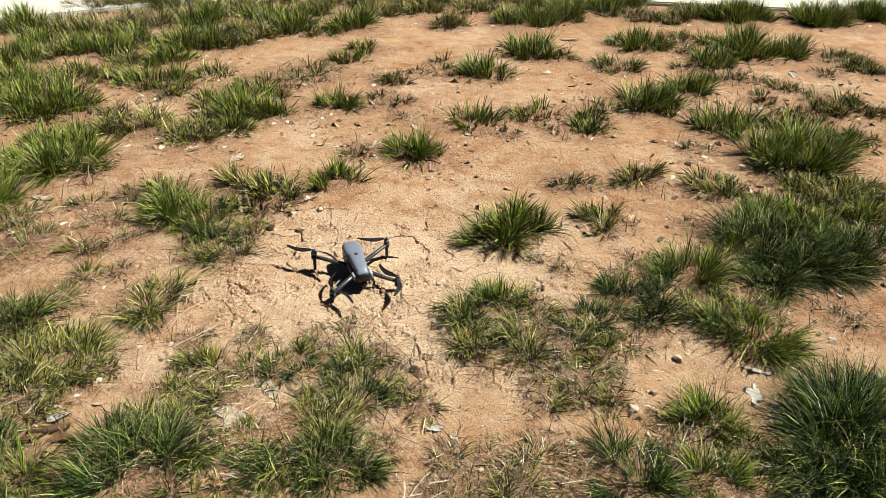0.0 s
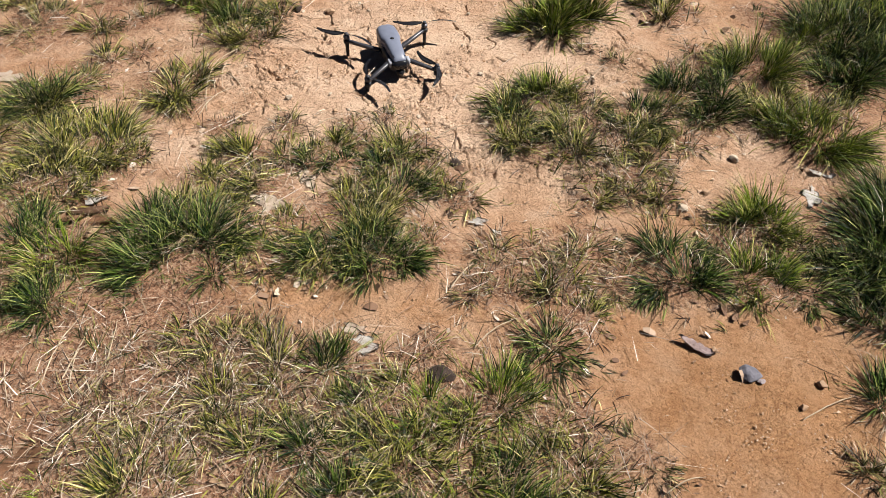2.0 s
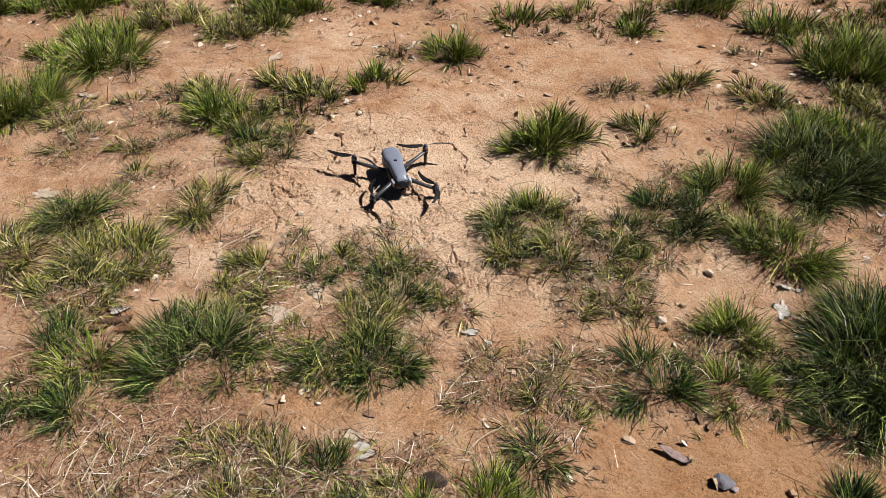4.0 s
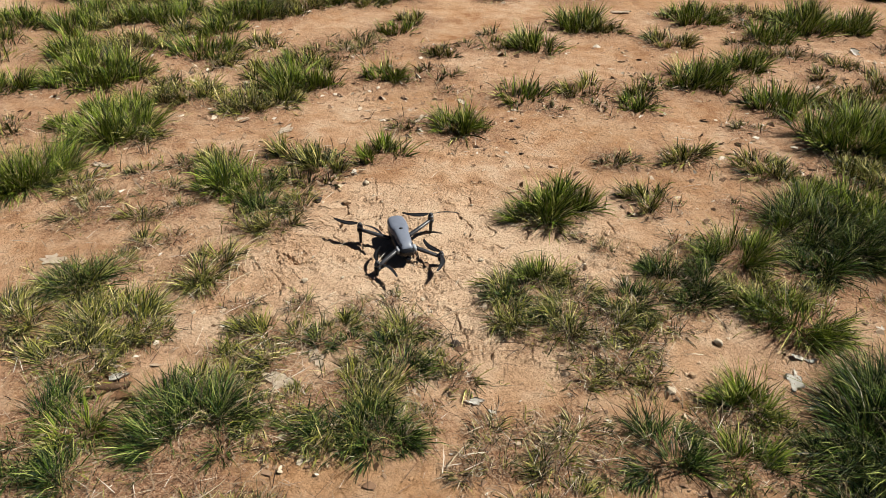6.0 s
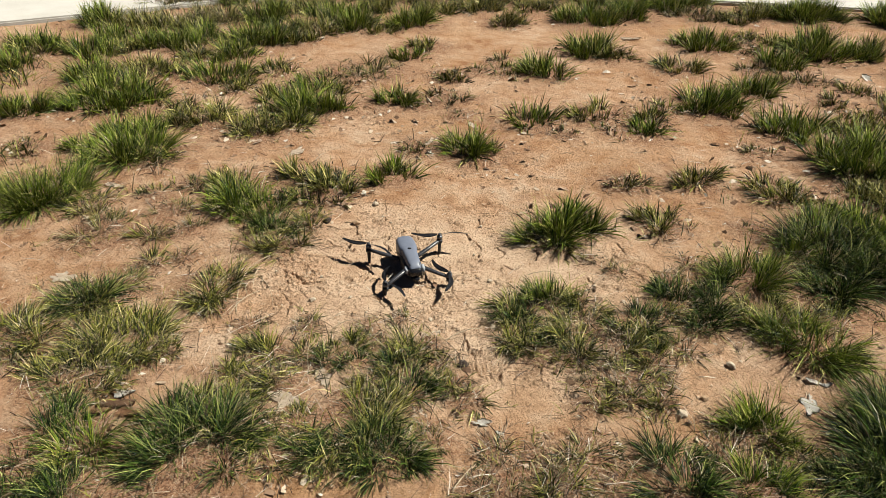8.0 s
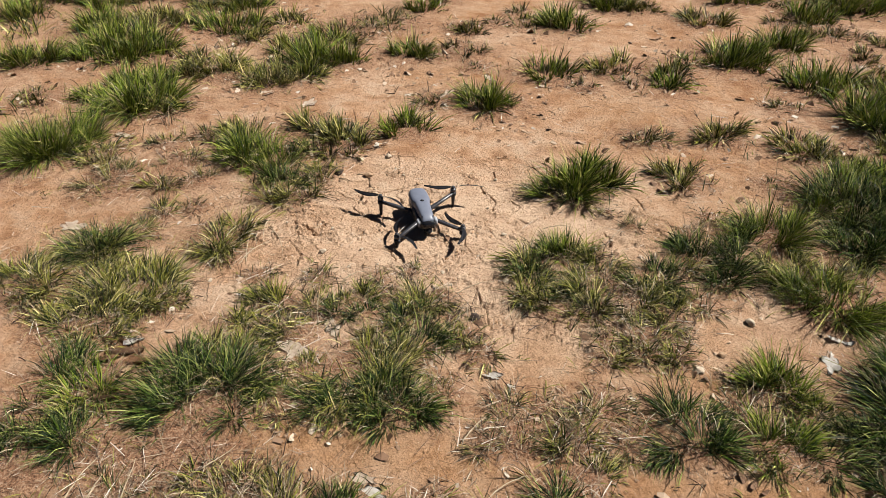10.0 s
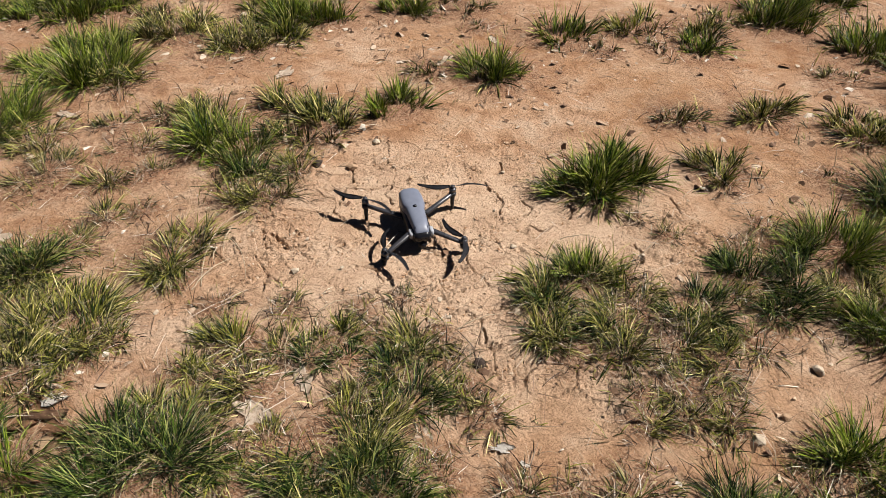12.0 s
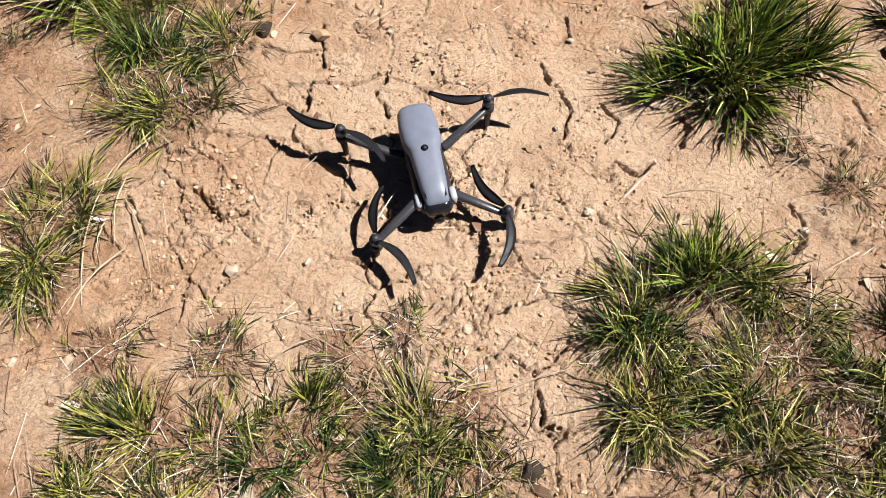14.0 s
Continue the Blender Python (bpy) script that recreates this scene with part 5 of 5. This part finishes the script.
def dry_stalk(ax, ay, bx, by):
    """A long dry grass stalk that lies on the ground, slightly bowed, with a joint or two."""
    rng = random.Random(int(abs(ax) * 6011 + by * 7001))
    a, b = Vector((ax, ay, ground_z(ax, ay) + 0.005)), Vector((bx, by, ground_z(bx, by) + rng.uniform(0.008, 0.02)))
    side = Vector((-(b - a).y, (b - a).x, 0)) * rng.uniform(-0.07, 0.07)
    bm = bmesh.new()
    n, steps = 10, 6
    rows = []
    for i in range(n + 1):
        f = i / n
        p = a.lerp(b, f) + side * (4 * f * (1 - f)) + Vector((0, 0, 0.010 * math.sin(f * math.pi) + 0.002 * rng.uniform(-1, 1)))
        r = 0.0015 * (1 - 0.55 * f) * (1.35 if i in (3, 7) else 1.0)
        rows.append([bm.verts.new(p - a + Vector((r * math.cos(6.283 * k / steps), r * math.sin(6.283 * k / steps) * 0.7, r * math.sin(6.283 * k / steps)))) for k in range(steps)])
    for p, q in zip(rows, rows[1:]):
        for k in range(steps):
            bm.faces.new((p[k], p[(k + 1) % steps], q[(k + 1) % steps], q[k]))
    stalk = tagged(part("dry_stalk", bm, STALK), "long dry straw-coloured grass stalk lying on soil", "grass stalk", "dry stalks on the ground")
    stalk.location = a


dry_stalk(-0.758, 2.090, -0.801, 1.973)
dry_stalk(-0.764, 1.953, -0.654, 1.794)
dry_stalk(-0.778, 1.742, -0.725, 1.862)
dry_stalk(-0.783, 1.906, -0.749, 1.826)
dry_stalk(-0.779, 2.005, -0.748, 1.868)
dry_stalk(-0.761, 1.759, -0.798, 2.013)
dry_stalk(-0.095, 1.730, 0.008, 1.785)
dry_stalk(-0.441, 1.724, -0.380, 1.769)
dry_stalk(0.140, 2.117, 0.250, 2.123)
dry_stalk(-0.452, 1.522, -0.482, 1.646)
dry_stalk(0.309, 0.693, 0.467, 0.744)
dry_stalk(0.394, 0.731, 0.524, 0.740)
dry_stalk(-0.805, 0.857, -0.794, 1.013)
dry_stalk(-0.772, 0.858, -0.761, 0.992)
dry_stalk(-0.696, 0.894, -0.714, 1.022)
dry_stalk(-0.616, 0.962, -0.506, 1.087)
dry_stalk(-0.203, 0.943, -0.061, 0.959)
dry_stalk(-0.197, 0.956, -0.067, 0.971)
dry_stalk(0.060, 1.036, 0.148, 1.111)
dry_stalk(0.427, 0.755, 0.498, 0.788)
dry_stalk(-0.902, 0.898, -0.834, 0.795)
dry_stalk(-0.743, 0.848, -0.764, 0.955)
dry_stalk(-0.006, 1.193, 0.040, 1.271)
dry_stalk(-0.464, 0.767, -0.428, 0.698)
dry_stalk(0.713, 0.930, 0.826, 0.992)


# ---- drone ----
def loft(stations, steps=20, power=3.2):
    """A closed skin through rounded cross-sections (x ahead, half width, lowest, highest)."""
    bm = bmesh.new()
    rings = []
    for px, hw, lo, hi in stations:
        ring = []
        for k in range(steps):
            a = 2 * math.pi * k / steps
            c, s = math.cos(a), math.sin(a)
            ring.append(bm.verts.new((px, hw * math.copysign(abs(c) ** (2 / power), c), (lo + hi) / 2 + (hi - lo) / 2 * math.copysign(abs(s) ** (2 / power), s))))
        rings.append(ring)
    for a, b in zip(rings, rings[1:]):
        for k in range(steps):
            bm.faces.new((a[k], a[(k + 1) % steps], b[(k + 1) % steps], b[k]))
    bm.faces.new(rings[0][::-1])
    bm.faces.new(rings[-1])
    bmesh.ops.recalc_face_normals(bm, faces=bm.faces)
    return bm


def tube(a, b, ra, rb, flat=1.0, steps=14, power=2.6):
    """A tapered bar from a to b, its section flattened in height."""
    a, b = Vector(a), Vector(b)
    ahead = (b - a).normalized()
    side = ahead.cross(Vector((0, 0, 1)))
    side = side.normalized() if side.length > 1e-4 else Vector((1, 0, 0))
    up = side.cross(ahead).normalized()
    bm = bmesh.new()
    rings = []
    for f, s in ((0.0, 0.8), (0.04, 1.0), (0.96, 1.0), (1.0, 0.8)):
        r = (ra + (rb - ra) * f) * s
        ring = []
        for k in range(steps):
            t = 2 * math.pi * k / steps
            c, sn = math.cos(t), math.sin(t)
            ring.append(bm.verts.new(a + (b - a) * f + side * r * math.copysign(abs(c) ** (2 / power), c) + up * r * flat * math.copysign(abs(sn) ** (2 / power), sn)))
        rings.append(ring)
    for p, q in zip(rings, rings[1:]):
        for k in range(steps):
            bm.faces.new((p[k], p[(k + 1) % steps], q[(k + 1) % steps], q[k]))
    bm.faces.new(rings[0][::-1])
    bm.faces.new(rings[-1])
    bmesh.ops.recalc_face_normals(bm, faces=bm.faces)
    return bm


def can(centre, radius, low, high, bevel=0.0015, steps=24):
    bm = bmesh.new()
    bmesh.ops.create_cone(bm, cap_ends=True, segments=steps, radius1=radius, radius2=radius, depth=high - low)
    bmesh.ops.translate(bm, verts=bm.verts, vec=(centre[0], centre[1], (low + high) / 2))
    bmesh.ops.bevel(bm, geom=[e for e in bm.edges if abs(e.verts[0].co.z - e.verts[1].co.z) < 1e-6], offset=bevel, segments=2, affect="EDGES")
    return bm


def block(centre, size, bevel):
    bm = bmesh.new()
    bmesh.ops.create_cube(bm, size=1.0)
    bmesh.ops.scale(bm, verts=bm.verts, vec=size)
    bmesh.ops.bevel(bm, geom=bm.edges[:], offset=bevel, segments=2, affect="EDGES")
    bmesh.ops.translate(bm, verts=bm.verts, vec=centre)
    return bm


def propeller_blade(angle, length):
    """One folding blade: cranked outline, twisted from root to tip, drooping a little."""
    bm = bmesh.new()
    rows, n = [], 12
    for i in range(n + 1):
        u = i / n
        chord = 0.0075 + 0.0125 * math.sin(min(1.0, u * 2.6) * math.pi / 2) - 0.0125 * u ** 1.6
        sweep = 0.010 * math.sin(u * math.pi) - 0.004 * u
        pitch = radians(24 - 16 * u)
        rows.append([bm.verts.new((0.008 + u * (length - 0.008), sweep + (v - 0.4) * chord * math.cos(pitch), 0.001 - (v - 0.4) * chord * math.sin(pitch) - 0.003 * u * u)) for v in (0, 0.33, 0.66, 1)])
    for a, b in zip(rows, rows[1:]):
        for k in range(3):
            bm.faces.new((a[k], b[k], b[k + 1], a[k + 1]))
    bmesh.ops.solidify(bm, geom=bm.faces[:], thickness=0.0012)
    bmesh.ops.rotate(bm, verts=bm.verts, matrix=Matrix.Rotation(radians(angle), 3, "Z"))
    return bm


def drone():
    d = tagged(new("drone"), "blue-grey folding quadcopter drone parked on bare cracked soil", "drone")
    d.matrix_world = pose(-0.266, 2.085, ground_z(-0.266, 2.085) + 0.001, 0, 0, -67)
    part("upper_shell", loft([(-0.100, 0.018, 0.058, 0.078), (-0.097, 0.025, 0.050, 0.0835), (-0.089, 0.0305, 0.047, 0.086), (-0.06, 0.0335, 0.046, 0.088), (-0.028, 0.0330, 0.047, 0.0885),
                              (-0.018, 0.0300, 0.048, 0.0885), (-0.008, 0.0262, 0.050, 0.088), (0.03, 0.0242, 0.050, 0.086), (0.058, 0.0222, 0.051, 0.083), (0.074, 0.0208, 0.052, 0.080), (0.088, 0.0192, 0.053, 0.071), (0.092, 0.015, 0.054, 0.066)], 32, 2.9), SHELL, d, "blue-grey satin upper body shell")
    part("lower_hull", loft([(-0.097, 0.020, 0.030, 0.056), (-0.09, 0.030, 0.021, 0.060), (-0.05, 0.033, 0.018, 0.060), (0.0, 0.032, 0.018, 0.060), (0.05, 0.032, 0.020, 0.060), (0.078, 0.030, 0.026, 0.060), (0.09, 0.024, 0.034, 0.060)], 24, 3.4), HULL, d, "charcoal lower hull")
    button = part("power_button", can((-0.004, 0), 0.0062, 0.0866, 0.0893), GLOSS, d, "round black power button")
    part("button_cap", can((-0.004, 0), 0.0032, 0.0888, 0.0899, 0.0004), HULL, button, "round button cap")
    part("nose", loft([(0.085, 0.025, 0.036, 0.068), (0.094, 0.0225, 0.037, 0.066), (0.1, 0.017, 0.040, 0.060)], 20, 3.0), GLOSS, d, "gloss black nose panel")
    for s in (-1, 1):
        eye = part("vision_sensor", can((0, 0), 0.0048, -0.0015, 0.0015, 0.0005), GLOSS, d, "small black vision sensor")
        eye.matrix_local = pose(0.0985, s * 0.0115, 0.052, 0, 78, 0)
        part("shoulder", loft([(0.060, 0.004, 0.044, 0.060), (0.065, 0.006, 0.042, 0.063), (0.080, 0.006, 0.042, 0.062), (0.085, 0.004, 0.044, 0.059)], 16, 3.4), PALE, d, "pale grey arm shoulder").matrix_local = pose(0.0, s * 0.0285, 0)
        part("seam", block((0.040, s * 0.0205, 0.0805), (0.070, 0.0010, 0.0020), 0.0003), HULL, d, "dark seam along the shell").matrix_local = pose(0.002, 0, 0.001, 0, 4.5, -s * 3.2)
        part("side_vent", block((-0.03, s * 0.0325, 0.036), (0.03, 0.002, 0.008), 0.0006), GLOSS, d, "black side vent")
    gimbal = part("gimbal", block((0.083, 0.0, 0.026), (0.026, 0.026, 0.022), 0.005), HULL, d, "small camera gimbal under the nose")
    part("lens", can((0, 0), 0.0075, -0.004, 0.004), GLOSS, gimbal, "black glass lens").matrix_local = pose(0.099, 0, 0.027, 0, 90, 0)
    fold = {(1, 1): (-21, 202), (1, -1): (28, 162), (-1, 1): (82, 250), (-1, -1): (38, 233)}
    for ahead in (1, -1):
        for side in (1, -1):
            mx, my = (0.117, side * 0.109) if ahead > 0 else (-0.083, side * 0.128)
            if ahead > 0:
                arm = part("arm", tube((0.070, side * 0.030, 0.052), (mx, my, 0.030), 0.0080, 0.0060, 0.8), ARM, d, "graphite folding front arm")
                top = 0.038
                part("foot", tube((mx, my, 0.028), (mx + 0.006, my + side * 0.003, 0.0), 0.0075, 0.0048, 1.0), HULL, arm, "black landing foot")
            else:
                arm = part("arm", tube((-0.030, side * 0.034, 0.036), (mx, my, 0.055), 0.0078, 0.0060, 0.9), ARM, d, "graphite folding rear arm")
                top = 0.069
                part("foot", tube((mx, my, 0.053), (mx - 0.002, my, 0.0), 0.0070, 0.0045, 1.0), HULL, arm, "black landing foot")
            part("motor_mount", can((mx, my), 0.0105, top - 0.022, top - 0.008), HULL, arm, "black motor mount")
            part("motor", can((mx, my), 0.0098, top - 0.007, top + 0.006), METAL, arm, "dark metal motor bell")
            prop = part("propeller", can((mx, my), 0.0068, top + 0.006, top + 0.013, 0.001), PROP, d, "two-bladed folding propeller at rest")
            for a in fold[(ahead, side)]:
                part("blade", propeller_blade(a, 0.103), PROP, prop).matrix_local = pose(mx, my, top + 0.010)


drone()
